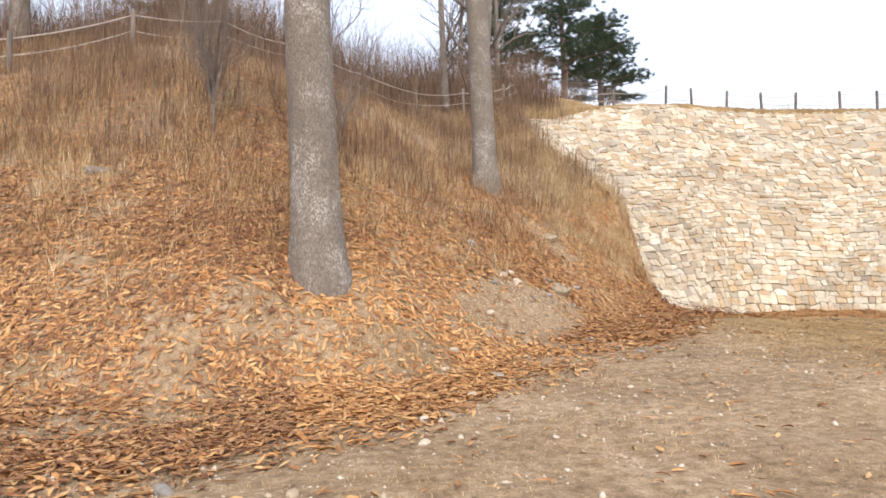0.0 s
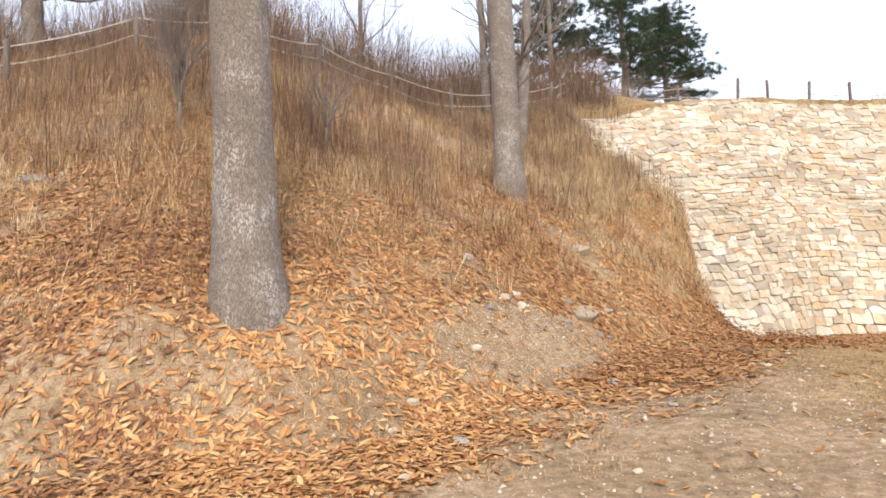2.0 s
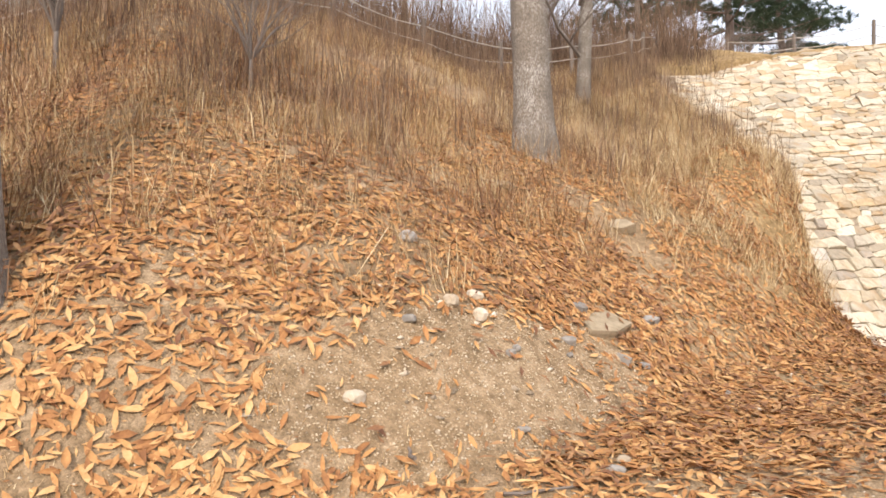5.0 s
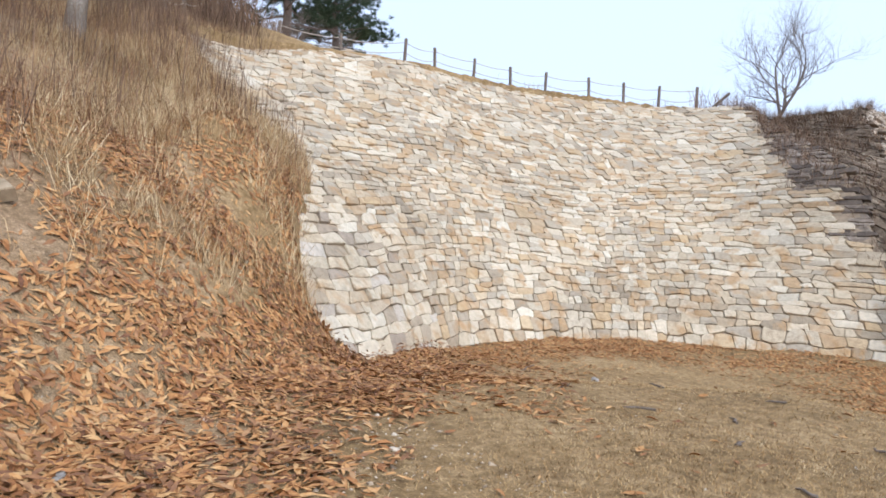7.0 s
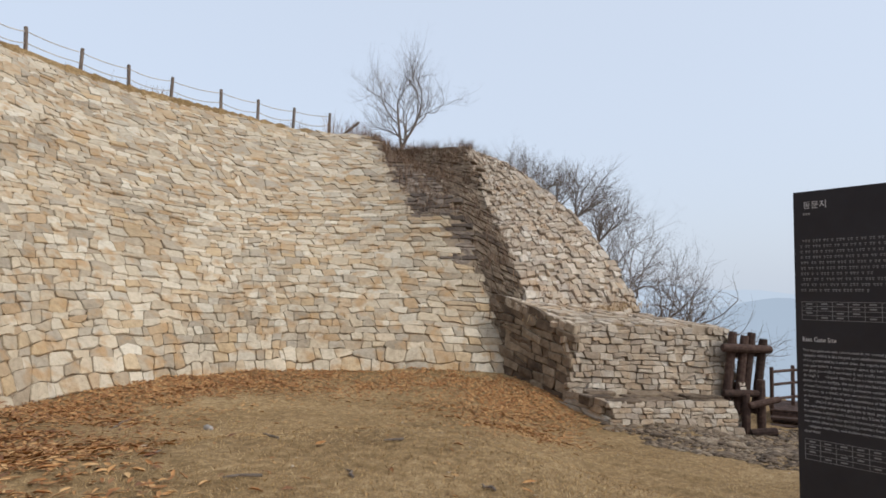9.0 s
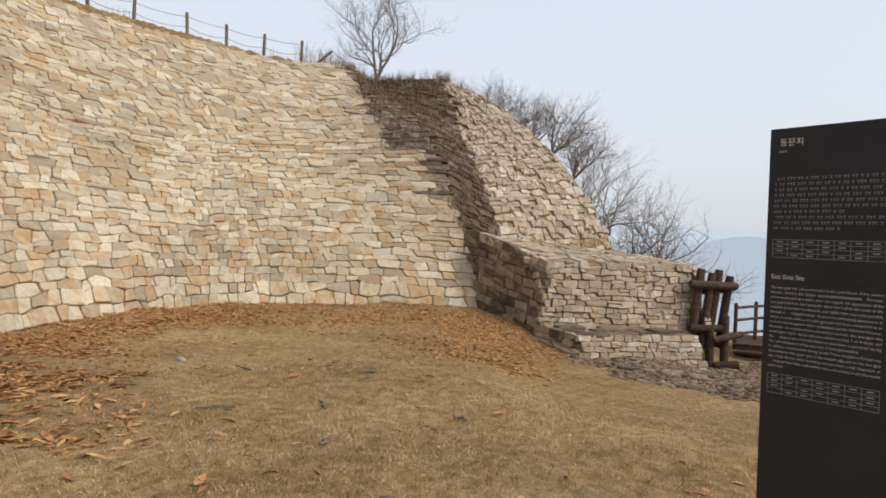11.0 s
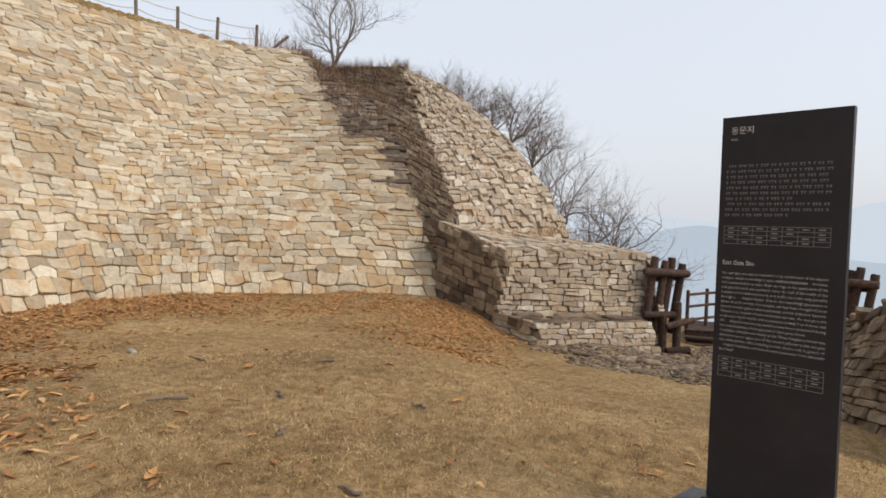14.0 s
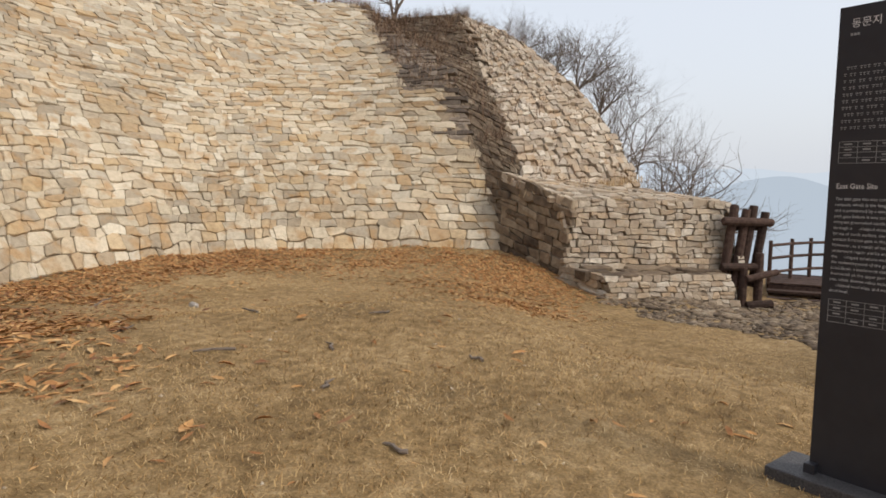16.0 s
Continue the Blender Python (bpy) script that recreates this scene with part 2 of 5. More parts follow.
LOGWOOD = material("dark_stained_log", [(0.25, (0.028, 0.018, 0.014)), (0.55, (0.07, 0.042, 0.032)), (0.85, (0.14, 0.09, 0.07))], scale=10, random_mix=0.3, bump=0.5, bump_scale=30)
PLANK = material("pale_weathered_plank", [(0.25, (0.24, 0.17, 0.12)), (0.6, (0.40, 0.31, 0.23)), (0.85, (0.52, 0.43, 0.34))], scale=9, random_mix=0.3, bump=0.5, bump_scale=40, stretch=(1, 0.2, 1))
ROPE = material("pale_rope", [(0.3, (0.40, 0.34, 0.27)), (0.7, (0.58, 0.52, 0.44))], scale=40, bump=0.4, bump_scale=120)
PALEROCK = material("pale_quartz_rock", [(0.25, (0.34, 0.26, 0.17)), (0.55, (0.50, 0.41, 0.30)), (0.85, (0.66, 0.58, 0.47))], scale=12, random_mix=0.4, bump=0.6, bump_scale=40)
SLABROCK = material("tan_sandstone_slab", [(0.25, (0.22, 0.165, 0.10)), (0.55, (0.33, 0.255, 0.165)), (0.85, (0.45, 0.37, 0.265))], scale=10, random_mix=0.3, bump=0.7, bump_scale=30, coarse=(3.0, 0.4))
GREYROCK = material("blue_grey_rock", [(0.25, (0.19, 0.165, 0.138)), (0.55, (0.29, 0.26, 0.225)), (0.85, (0.41, 0.375, 0.335))], scale=12, random_mix=0.4, bump=0.6, bump_scale=40)
SLATE = material("black_coated_steel", [(0.3, (0.028, 0.027, 0.031)), (0.7, (0.040, 0.039, 0.044))], scale=3, rough=0.42, bump=0.05, bump_scale=200)
GRANITE = material("dark_granite_base", [(0.3, (0.03, 0.028, 0.03)), (0.6, (0.09, 0.085, 0.085)), (0.85, (0.20, 0.19, 0.19))], scale=120, rough=0.6, bump=0.2, bump_scale=200)
INK = material("pale_print", [(0.4, (0.62, 0.60, 0.58)), (0.6, (0.70, 0.68, 0.66))], scale=10, rough=0.6, bump=0)
INK_LINE = material("light_grey_print", [(0.4, (0.44, 0.435, 0.43)), (0.6, (0.52, 0.515, 0.51))], scale=10, rough=0.6, bump=0)
INK_DIM = material("grey_print", [(0.4, (0.23, 0.225, 0.22)), (0.6, (0.29, 0.285, 0.28))], scale=10, rough=0.6, bump=0)


# ---- helpers of this scene ----
def mesh_ob(name, verts, faces, mat, parent=None, label="", smooth=False):
    me = bpy.data.meshes.new(name)
    me.from_pydata([tuple(v) for v in verts], [], [tuple(f) for f in faces])
    me.materials.append(mat)
    if smooth:
        me.polygons.foreach_set("use_smooth", [True] * len(me.polygons))
    me.update()
    ob = new(name, me)
    if parent is not None:
        ob.parent = parent
    if label:
        ob["label"] = label
    return ob


def part(name, bm, mat, parent, label="", smooth=False):
    me = bpy.data.meshes.new(name)
    bm.to_mesh(me)
    bm.free()
    me.materials.append(mat)
    if smooth:
        me.polygons.foreach_set("use_smooth", [True] * len(me.polygons))
    ob = new(name, me)
    ob.parent = parent
    if label:
        ob["label"] = label
    return ob


def thing(name, m, label, category, group="", kind=""):
    ob = new(name)
    ob.matrix_world = m
    ob.empty_display_size = 0.2
    return tagged(ob, label, category, group, kind)


def box(bm, cx, cy, cz, sx, sy, sz, bevel=0.0, m=None):
    r = bmesh.ops.create_cube(bm, size=1.0)
    vs = r["verts"]
    mat = Matrix.Translation((cx, cy, cz)) @ Matrix.Diagonal((sx, sy, sz, 1))
    bmesh.ops.transform(bm, matrix=(m @ mat) if m else mat, verts=vs)
    if bevel:
        es = {e for v in vs for e in v.link_edges}
        bmesh.ops.bevel(bm, geom=list(es), offset=bevel, segments=2, affect="EDGES", profile=0.7)


def tube(V, F, pts, radii, sides=6, cap=True):
    """Appends a tapered tube along pts to the lists V and F."""
    pts = [Vector(p) for p in pts]
    start = len(V)
    up = Vector((0.31, 0.17, 0.93)).normalized()
    for i, p in enumerate(pts):
        d = (pts[min(i + 1, len(pts) - 1)] - pts[max(i - 1, 0)]).normalized()
        a = d.cross(up)
        if a.length < 0.05:
            a = d.cross(Vector((1, 0, 0)))
        a.normalize()
        b = d.cross(a)
        for k in range(sides):
            t = 2 * math.pi * k / sides
            V.append(p + (a * math.cos(t) + b * math.sin(t)) * radii[i])
    for i in range(len(pts) - 1):
        for k in range(sides):
            k2 = (k + 1) % sides
            F.append((start + i * sides + k, start + i * sides + k2, start + (i + 1) * sides + k2, start + (i + 1) * sides + k))
    if cap:
        F.append(tuple(start + k for k in range(sides))[::-1])
        F.append(tuple(start + (len(pts) - 1) * sides + k for k in range(sides)))


def fnoise(x, y, s, seed=0.0):
    return noise.noise(Vector((x * s + seed, y * s - seed, seed * 0.37)))


def spline(nodes, n):
    """Catmull-Rom through nodes, n points at even parameter."""
    P = np.array(nodes, float)
    P = np.vstack([2 * P[0] - P[1], P, 2 * P[-1] - P[-2]])
    out = []
    for t in np.linspace(0, len(nodes) - 1, n):
        i = min(int(t), len(nodes) - 2)
        f = t - i
        a, b, c, d = P[i:i + 4]
        out.append(0.5 * (2 * b + (c - a) * f + (2 * a - 5 * b + 4 * c - d) * f * f + (3 * b - a - 3 * c + d) * f ** 3))
    return np.array(out)


# ---- the lie of the land ----
TOE = np.array([(-60, 6), (-12, 2.6), (-4.6, 1.5), (-1.6, 1.9), (0.6, 3.6), (2.6, 5.8), (4.6, 7.6), (6.4, 9.5), (7.7, 10.75), (9.2, 11.75), (10.6, 12.5), (13.4, 12.3), (14.6, 11.95),
                (15.6, 11.1), (17.5, 9.4), (19.0, 8.0), (23.8, 9.4), (32, 11.5), (60, 10.0)], float)
LEVEL = np.array([(-3.3, -5.8, -.48), (-1, -2.9, -.26), (-1.5, 1.2, -.36), (-6, 0, -.4), (0.7, 0, -.22), (1.2, 3.9, -.1), (2.3, 1.5, -.08), (3.3, 2.1, .02), (4, 2, .06),
                  (4.6, 6.3, .15), (5, 4.5, .1), (7.2, 4.6, 0), (7.1, 1.9, -.05), (10.9, 10.4, -.5), (13.2, 8.3, -.64), (7.9, 10.4, -.12), (12.8, 12.0, -.2),
                  (18.6, 8, -.3), (17.2, 4.7, -1.15), (21.2, .6, -1.6), (12.5, 1.8, -.9), (9, -3, -.7), (13, -3, -1.0), (0, -9, -.5)], float)


SHOULDERS = [(6.5, 9.3, -0.24, 1.1), (7.1, 1.5, -0.10, 1.2), (11.3, 5.4, 0.20, 2.2), (5.0, 11.0, 1.5, 1.2), (3.7, 9.3, 0.5, 1.5), (-4.2, 3.0, 0.25, 1.0), (30, 20, 2.0, 4.0), (32, 17.5, 2.6, 3.0), (5.0, 13.4, 1.2, 1.5), (5.7, 16.5, 1.2, 1.7), (7.2, 20, 0.8, 2.2)]


def level(x, y):
    d2 = (x[:, None] - LEVEL[:, 0]) ** 2 + (y[:, None] - LEVEL[:, 1]) ** 2
    d2 = d2 - d2.min(1)[:, None]
    w = np.exp(-d2 / 5.0) + 1e-9
    return (w * LEVEL[:, 2]).sum(1) / w.sum(1)


def toe_distance(x, y):
    """Signed distance from the foot of the slope; positive up the slope."""
    best = np.full(len(x), 1e9)
    sign = np.ones(len(x))
    for (ax, ay), (bx, by) in zip(TOE[:-1], TOE[1:]):
        dx, dy = bx - ax, by - ay
        t = np.clip(((x - ax) * dx + (y - ay) * dy) / (dx * dx + dy * dy), 0, 1)
        ex, ey = x - ax - t * dx, y - ay - t * dy
        d = np.hypot(ex, ey)
        s = np.sign(dx * ey - dy * ex)
        take = d < best - 1e-6
        best = np.where(take, d, best)
        sign = np.where(take, s, sign)
    return best * sign


def height(x, y):
    x, y = np.atleast_1d(np.asarray(x, float)), np.atleast_1d(np.asarray(y, float))
    d = toe_distance(x, y)
    rise = np.interp(d, [-0.5, 0.2, 1.3, 2.5, 5.5, 7, 11, 14, 30, 80], [0, 0.08, 1.0, 1.85, 3.5, 5.0, 8.9, 10.62, 11.3, 9])
    side = np.interp(x, [-9, 0, 6, 9], [0.81, 0.84, 0.96, 1.0])
    rise = rise * (1.12 + (side - 1.12) * np.interp(d, [5, 10], [0, 1])) * np.interp(x, [33, 42], [1, 0])
    z = level(x, y) + rise
    for bx, by, amp, size in SHOULDERS:
        z = z + amp * np.exp(-((x - bx) ** 2 + (y - by) ** 2) / size ** 2)
    # the hillside drops away beyond the gate
    z = z - np.minimum(np.maximum(0, x - np.interp(y, [-2, 3], [24.5, 30])) * 0.5 * np.interp(y, [6, 16], [1, 0]), 30)
    return z


# stone revetment: foot, middle and crest lines
FOOT = [(5.2, 9.0, -.22), (6.9, 10.0, -.32), (8.6, 11.3, -.3), (10.6, 12.4, -.25), (12.6, 12.4, -.25), (14.2, 12.0, -.25), (15.6, 11.2, -.25), (17.2, 9.7, -.3), (19.0, 7.4, -.4)]
MIDDLE = [(4.4, 13.6, 3.9), (7.2, 15.2, 4.1), (10.3, 17.0, 4.5), (13.0, 18.0, 4.8), (15.5, 18.0, 4.7), (18.3, 16.9, 4.5), (20.2, 16.0, 4.6), (22.0, 13.7, 4.7), (21.8, 10.4, 4.7)]
CREST = [(5.4, 22.4, 8.3), (8.6, 24.2, 8.75), (12.0, 25.6, 9.83), (16.0, 25.8, 10.27), (19.2, 25.9, 10.22), (22.2, 25.2, 10.06), (25.3, 23.6, 9.88), (28.6, 21.8, 9.72), (30.0, 18.2, 9.35)]
NU, NV = 141, 61
_f, _m, _c = spline(FOOT, NU), spline(MIDDLE, NU), spline(CREST, NU)
GRID = np.zeros((NU, NV, 3))
for j in range(NV):
    v = j / (NV - 1) * 2
    if v <= 1:
        p = _f + (_m - _f) * v
        p[:, 2] = _f[:, 2] + (_m[:, 2] - _f[:, 2]) * v ** 0.82
    else:
        p = _m + (_c - _m) * (v - 1)
    GRID[:, j] = p


def on_wall(u, v):
    """Point of the revetment at u along it and v up it, both 0 to 1."""
    a, b = min(max(u, 0), 1) * (NU - 1), min(max(v, 0), 1) * (NV - 1)
    i, j = min(int(a), NU - 2), min(int(b), NV - 2)
    fa, fb = a - i, b - j
    return Vector((GRID[i, j] * (1 - fa) + GRID[i + 1, j] * fa) * (1 - fb) + (GRID[i, j + 1] * (1 - fa) + GRID[i + 1, j + 1] * fa) * fb)


def bank_edge(v):
    """How far along the wall the leafy bank bulges over its end, at v up it."""
    return float(np.interp(v, [0, 0.02, 0.067, 0.117, 0.2, 0.333, 0.433, 0.55, 0.617, 0.867, 1], [0.05, 0.042, 0.035, 0.04, 0.078, 0.124, 0.131, 0.1, 0.065, 0.036, 0.025]))


def wall_normal(u, v):
    e = 0.008
    a = on_wall(min(u + e, 1), v) - on_wall(max(u - e, 0), v)
    b = on_wall(u, min(v + e, 1)) - on_wall(u, max(v - e, 0))
    return a.normalized(), b.normalized(), a.cross(b).normalized()


def stone_mesh(w, h, depth, rng, cut=0.20):
    """An irregular quarry-faced block in its own axes: x along, y up the wall, z out of it. Returns verts and faces."""
    j = lambda s: rng.uniform(-s, s)
    x, y = w / 2, h / 2
    ring = []
    for sx, sy in ((-1, -1), (1, -1), (1, 1), (-1, 1)):
        cx, cy = sx * x * (1 + j(0.09)), sy * y * (1 + j(0.16))
        if rng.random() < 0.62:
            c = rng.uniform(0.04, cut)
            a, b = (cx - sx * w * c, cy), (cx, cy - sy * h * c * 1.3)
            ring += [a, b] if sx * sy < 0 else [b, a]
        else:
            ring.append((cx, cy))
    n = len(ring)
    V, F = [], []
    tiltx, tilty = j(0.05), j(0.06)
    for (rx, ry) in ring:
        V.append((rx * 0.96, ry * 0.96, -depth))
    for (rx, ry) in ring:
        V.append((rx, ry, -0.018 + rx * tiltx + ry * tilty + j(0.008)))
    s = rng.uniform(0.86, 0.94)
    for (rx, ry) in ring:
        V.append((rx * s, ry * s, 0.008 + rx * tiltx + ry * tilty + j(0.012)))
    V.append((j(0.2) * w, j(0.2) * h, 0.014 + j(0.016)))
    for k in range(n):
        k2 = (k + 1) % n
        F.append((k, k2, n + k2, n + k))
        F.append((n + k, n + k2, 2 * n + k2, 2 * n + k))
        F.append((2 * n + k, 2 * n + k2, 3 * n))
    return V, F


def block(ring, depth, proud, rng):
    """A quarry-faced block over an outline: verts (along, up, out) round its own centre, and faces."""
    j = lambda s: rng.uniform(-s, s)
    n = len(ring)
    w = max(p[0] for p in ring) - min(p[0] for p in ring)
    h = max(p[1] for p in ring) - min(p[1] for p in ring)
    tx, ty = j(0.07), j(0.09)
    lift = lambda x, y: proud + x * tx + y * ty
    V = [(x * 0.97, y * 0.97, -depth) for x, y in ring]
    V += [(x, y, lift(x, y) - 0.010 + j(0.005)) for x, y in ring]
    s = rng.uniform(0.87, 0.95)
    V += [(x * s + j(0.008), y * s + j(0.007), lift(x, y) + 0.004 + j(0.008)) for x, y in ring]
    V.append((j(0.2) * w, j(0.2) * h, proud + 0.008 + j(0.014)))
    F = []
    for k in range(n):
        k2 = (k + 1) % n
        F.append((k, k2, n + k2, n + k))
        F.append((n + k, n + k2, 2 * n + k2, 2 * n + k))
        F.append((2 * n + k, 2 * n + k2, 3 * n))
    return V, F


def lay_stones(ulen, vlen, rng, wide, tall, wave=0.34, gap=0.008):
    """Uneven courses of fitted rubble. Yields the centre and the outline of each stone, in metres along and up."""
    seed = rng.uniform(0, 500)
    bounds = [0.0]
    while bounds[-1] < vlen:
        bounds.append(bounds[-1] + rng.uniform(*tall) * (min(1.0, 0.66 + 0.34 * bounds[-1] / 4.5) if vlen > 12 else 1.0))
    mean = (tall[0] + tall[1]) / 2

    def bed(k, x):
        if k <= 0:
            return bounds[0]
        return bounds[min(k, len(bounds) - 1)] + mean * wave * (noise.noise(Vector((x * 1.25 / (wide[1] + 0.2), k * 5.3 + seed, 0))) + 0.5 * noise.noise(Vector((x * 3.1 / (wide[1] + 0.2), k * 3.7, seed))))

    for k in range(len(bounds) - 1):
        x0, s0 = -rng.uniform(0, 0.4), 0.0
        while x0 < ulen:
            w = rng.uniform(*wide) * rng.choice((0.7, 1.0, 1.0, 1.0, 1.25))
            x1, s1 = x0 + w, rng.uniform(-0.12, 0.12) * mean * 1.6
            lo, hi = (lambda x: bed(k, x)), (lambda x: bed(k + 1, x))
            cells = [(lo, hi)]
            if hi((x0 + x1) / 2) - lo((x0 + x1) / 2) > mean * 1.05 and rng.random() < 0.35:
                f, g = rng.uniform(0.4, 0.6), rng.uniform(-0.25, 0.25)
                mid = lambda x, f=f, g=g, x0=x0, w=w: lo(x) + (hi(x) - lo(x)) * (f + g * ((x - x0) / w - 0.5))
                cells = [(lo, mid), (mid, hi)]
            for a, b in cells:
                ring = []
                pts = [(x0 - s0, 0), (x0 + w * rng.uniform(0.35, 0.65), 0), (x1 - s1, 0), (x1 + s1, 1), (x0 + w * rng.uniform(0.35, 0.65), 1), (x0 + s0, 1)]
                pts = [(x, (b if top else a)(x)) for x, top in pts]
                cx, cy = sum(p[0] for p in pts) / 6, sum(p[1] for p in pts) / 6
                g2 = gap * rng.uniform(0.3, 1.0)
                half, tallh = w / 2, max(0.04, (b(cx) - a(cx)) / 2)
                pts = [((x - cx) * max(0.3, 1 - g2 / half), (y - cy) * max(0.3, 1 - g2 / tallh)) for x, y in pts]
                for i, p in enumerate(pts):
                    if i in (1, 4):
                        ring.append(p)
                        continue
                    if rng.random() < 0.7:
                        c = rng.uniform(0.06, 0.26)
                        q, r = pts[i - 1], pts[(i + 1) % 6]
                        ring.append((p[0] + (q[0] - p[0]) * c, p[1] + (q[1] - p[1]) * c))
                        ring.append((p[0] + (r[0] - p[0]) * c, p[1] + (r[1] - p[1]) * c))
                    else:
                        ring.append(p)
                if b(cx) - a(cx) > 0.035:
                    yield cx, cy, ring
            x0, s0 = x1, s1


def build_stones(owner, items, mat_part, mat_rest):
    """Stones marked near become parts of their own, up to 300; the rest are joined."""
    RV, RF, count = [], [], 0
    inv = owner.matrix_world.inverted()
    for p, A, B, n, V, F, is_near in items:
        W = [A * a + B * b + n * c for a, b, c in V]
        if is_near and count < 300:
            ob = mesh_ob("stone", W, F, mat_part, owner)
            ob.matrix_parent_inverse = inv
            ob.matrix_world = Matrix.Translation(p)
            count += 1
        else:
            s = len(RV)
            RV += [inv @ (p + q) for q in W]
            RF += [tuple(i + s for i in f) for f in F]
    if RV:
        ob = mesh_ob("stonework", RV, RF, mat_rest, owner)
        ob["kind"] = "stuff"


def sheet(name, P, mat, parent, flip=False, label=""):
    """A grid of points as one mesh."""
    a, b = len(P), len(P[0])
    V = [p for row in P for p in row]
    F = [(i * b + j, (i + 1) * b + j, (i + 1) * b + j + 1, i * b + j + 1) for i in range(a - 1) for j in range(b - 1)]
    if flip:
        F = [f[::-1] for f in F]
    return mesh_ob(name, V, F, mat, parent, label)


# ---- ground: one sheet out to the horizon ----
def axis(lo, hi, step, far):
    inner = np.arange(lo, hi + step, step)
    g = step * np.cumsum(1.28 ** np.arange(1, 40))
    g = g[g < far]
    return np.concatenate([lo - g[::-1], inner, hi + g])


GX, GY = axis(-13, 25, 0.17, 900), axis(-9, 28, 0.17, 900)
gx, gy = np.meshgrid(GX, GY, indexing="ij")
gz = height(gx.ravel(), gy.ravel())
far = np.hypot(gx.ravel() - 5, gy.ravel() - 5)
gz = gz - np.clip((far - 60) * 0.25, 0, 40)
bumps = np.array([0.05 * fnoise(x, y, 0.8, 3.1) + 0.035 * fnoise(x, y, 2.3, 7.7) + 0.015 * fnoise(x, y, 6.0, 1.2) if abs(x) < 40 and abs(y) < 40 else 0.0
                  for x, y in zip(gx.ravel(), gy.ravel())])
gz = gz + bumps
# the ground levels off behind the crest of the wall
rim = GRID[:, -1]
for i in np.nonzero((gx.ravel() > 9) & (gx.ravel() < 31) & (gy.ravel() > 16) & (gy.ravel() < 34))[0]:
    px, py = gx.ravel()[i], gy.ravel()[i]
    away = np.hypot(rim[:, 0] - px, rim[:, 1] - py)
    k = away.argmin()
    if away[k] < 6:
        cap = rim[k, 2] - 0.02 + 0.06 * away[k] + 1.6 * max(0.0, 1 - (px - 9) / 3)
        gz[i] = min(gz[i], cap + 0.5 * bumps[i])
# the earth lies behind the stone facing
wp = GRID.reshape(-1, 3)
faced = np.zeros(len(gz), bool)
near_wall = (gx.ravel() > 4.2) & (gx.ravel() < 33) & (gy.ravel() > 6.5) & (gy.ravel() < 27)
for i in np.nonzero(near_wall)[0]:
    d2 = (wp[:, 0] - gx.ravel()[i]) ** 2 + (wp[:, 1] - gy.ravel()[i]) ** 2
    k = d2.argmin()
    if d2[k] < 0.20:
        uu, vv = divmod(k, NV)
        over = bank_edge(vv / (NV - 1)) - uu / (NU - 1)
        if over > 0:
            gz[i] = max(gz[i], wp[k, 2] + min(over * 12, 0.22) + bumps[i])
        elif 1 < vv < NV - 2:
            gz[i] = min(gz[i], wp[k, 2] - 0.38)
            faced[i] = over < -0.012
gz = gz.reshape(gx.shape)
faced = faced.reshape(gx.shape)
nxg, nyg = gx.shape
idx = np.arange(nxg * nyg).reshape(nxg, nyg)
quads = np.stack([idx[:-1, :-1], idx[1:, :-1], idx[1:, 1:], idx[:-1, 1:]], -1).reshape(-1, 4)
ground = mesh_ob("ground", np.stack([gx.ravel(), gy.ravel(), gz.ravel()], -1), quads.tolist(), SOIL, smooth=True)
tagged(ground, "sandy brown earth with grit, sloping up to a leafy bank", "ground", kind="structure")


def lie(x, y):
    """Height of the ground sheet at points, by its own grid."""
    x, y = np.atleast_1d(np.asarray(x, float)), np.atleast_1d(np.asarray(y, float))
    i = np.clip(np.searchsorted(GX, x) - 1, 0, len(GX) - 2)
    j = np.clip(np.searchsorted(GY, y) - 1, 0, len(GY) - 2)
    fx, fy = (x - GX[i]) / (GX[i + 1] - GX[i]), (y - GY[j]) / (GY[j + 1] - GY[j])
    return (gz[i, j] * (1 - fx) + gz[i + 1, j] * fx) * (1 - fy) + (gz[i, j + 1] * (1 - fx) + gz[i + 1, j + 1] * fx) * fy


def ground_at(x, y):
    return float(lie(x, y)[0])


# ---- the great stone revetment ----
rng = random.Random(11)
revetment = thing("wall_revetment", pose(12, 12.4, -0.2), "tall sloping revetment of tan dry-laid granite rubble", "stone wall", kind="structure")
_inv = revetment.matrix_world.inverted()


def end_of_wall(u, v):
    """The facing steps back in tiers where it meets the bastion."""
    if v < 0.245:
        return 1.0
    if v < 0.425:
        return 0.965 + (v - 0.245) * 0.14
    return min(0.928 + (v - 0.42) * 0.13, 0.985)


back = [[_inv @ (on_wall(i / 70, j / 40) - wall_normal(i / 70, j / 40)[2] * 0.05) for j in range(41)] for i in range(3, 71)]
sheet("backing", back, JOINT, revetment)
ULEN, VLEN = 23.5, 15.5


def corner(u, v):
    """The foot of the wall's end, laid in larger blocks."""
    return u < 0.30 - 0.5 * v and v < 0.26


def tangents(u, v):
    e0, e1, f0, f1 = max(u - 0.01, 0), min(u + 0.01, 1), max(v - 0.01, 0), min(v + 0.01, 1)
    A = (on_wall(e1, v) - on_wall(e0, v)) / (ULEN * (e1 - e0))
    B = (on_wall(u, f1) - on_wall(u, f0)) / (VLEN * (f1 - f0))
    return A, B, A.cross(B).normalized()


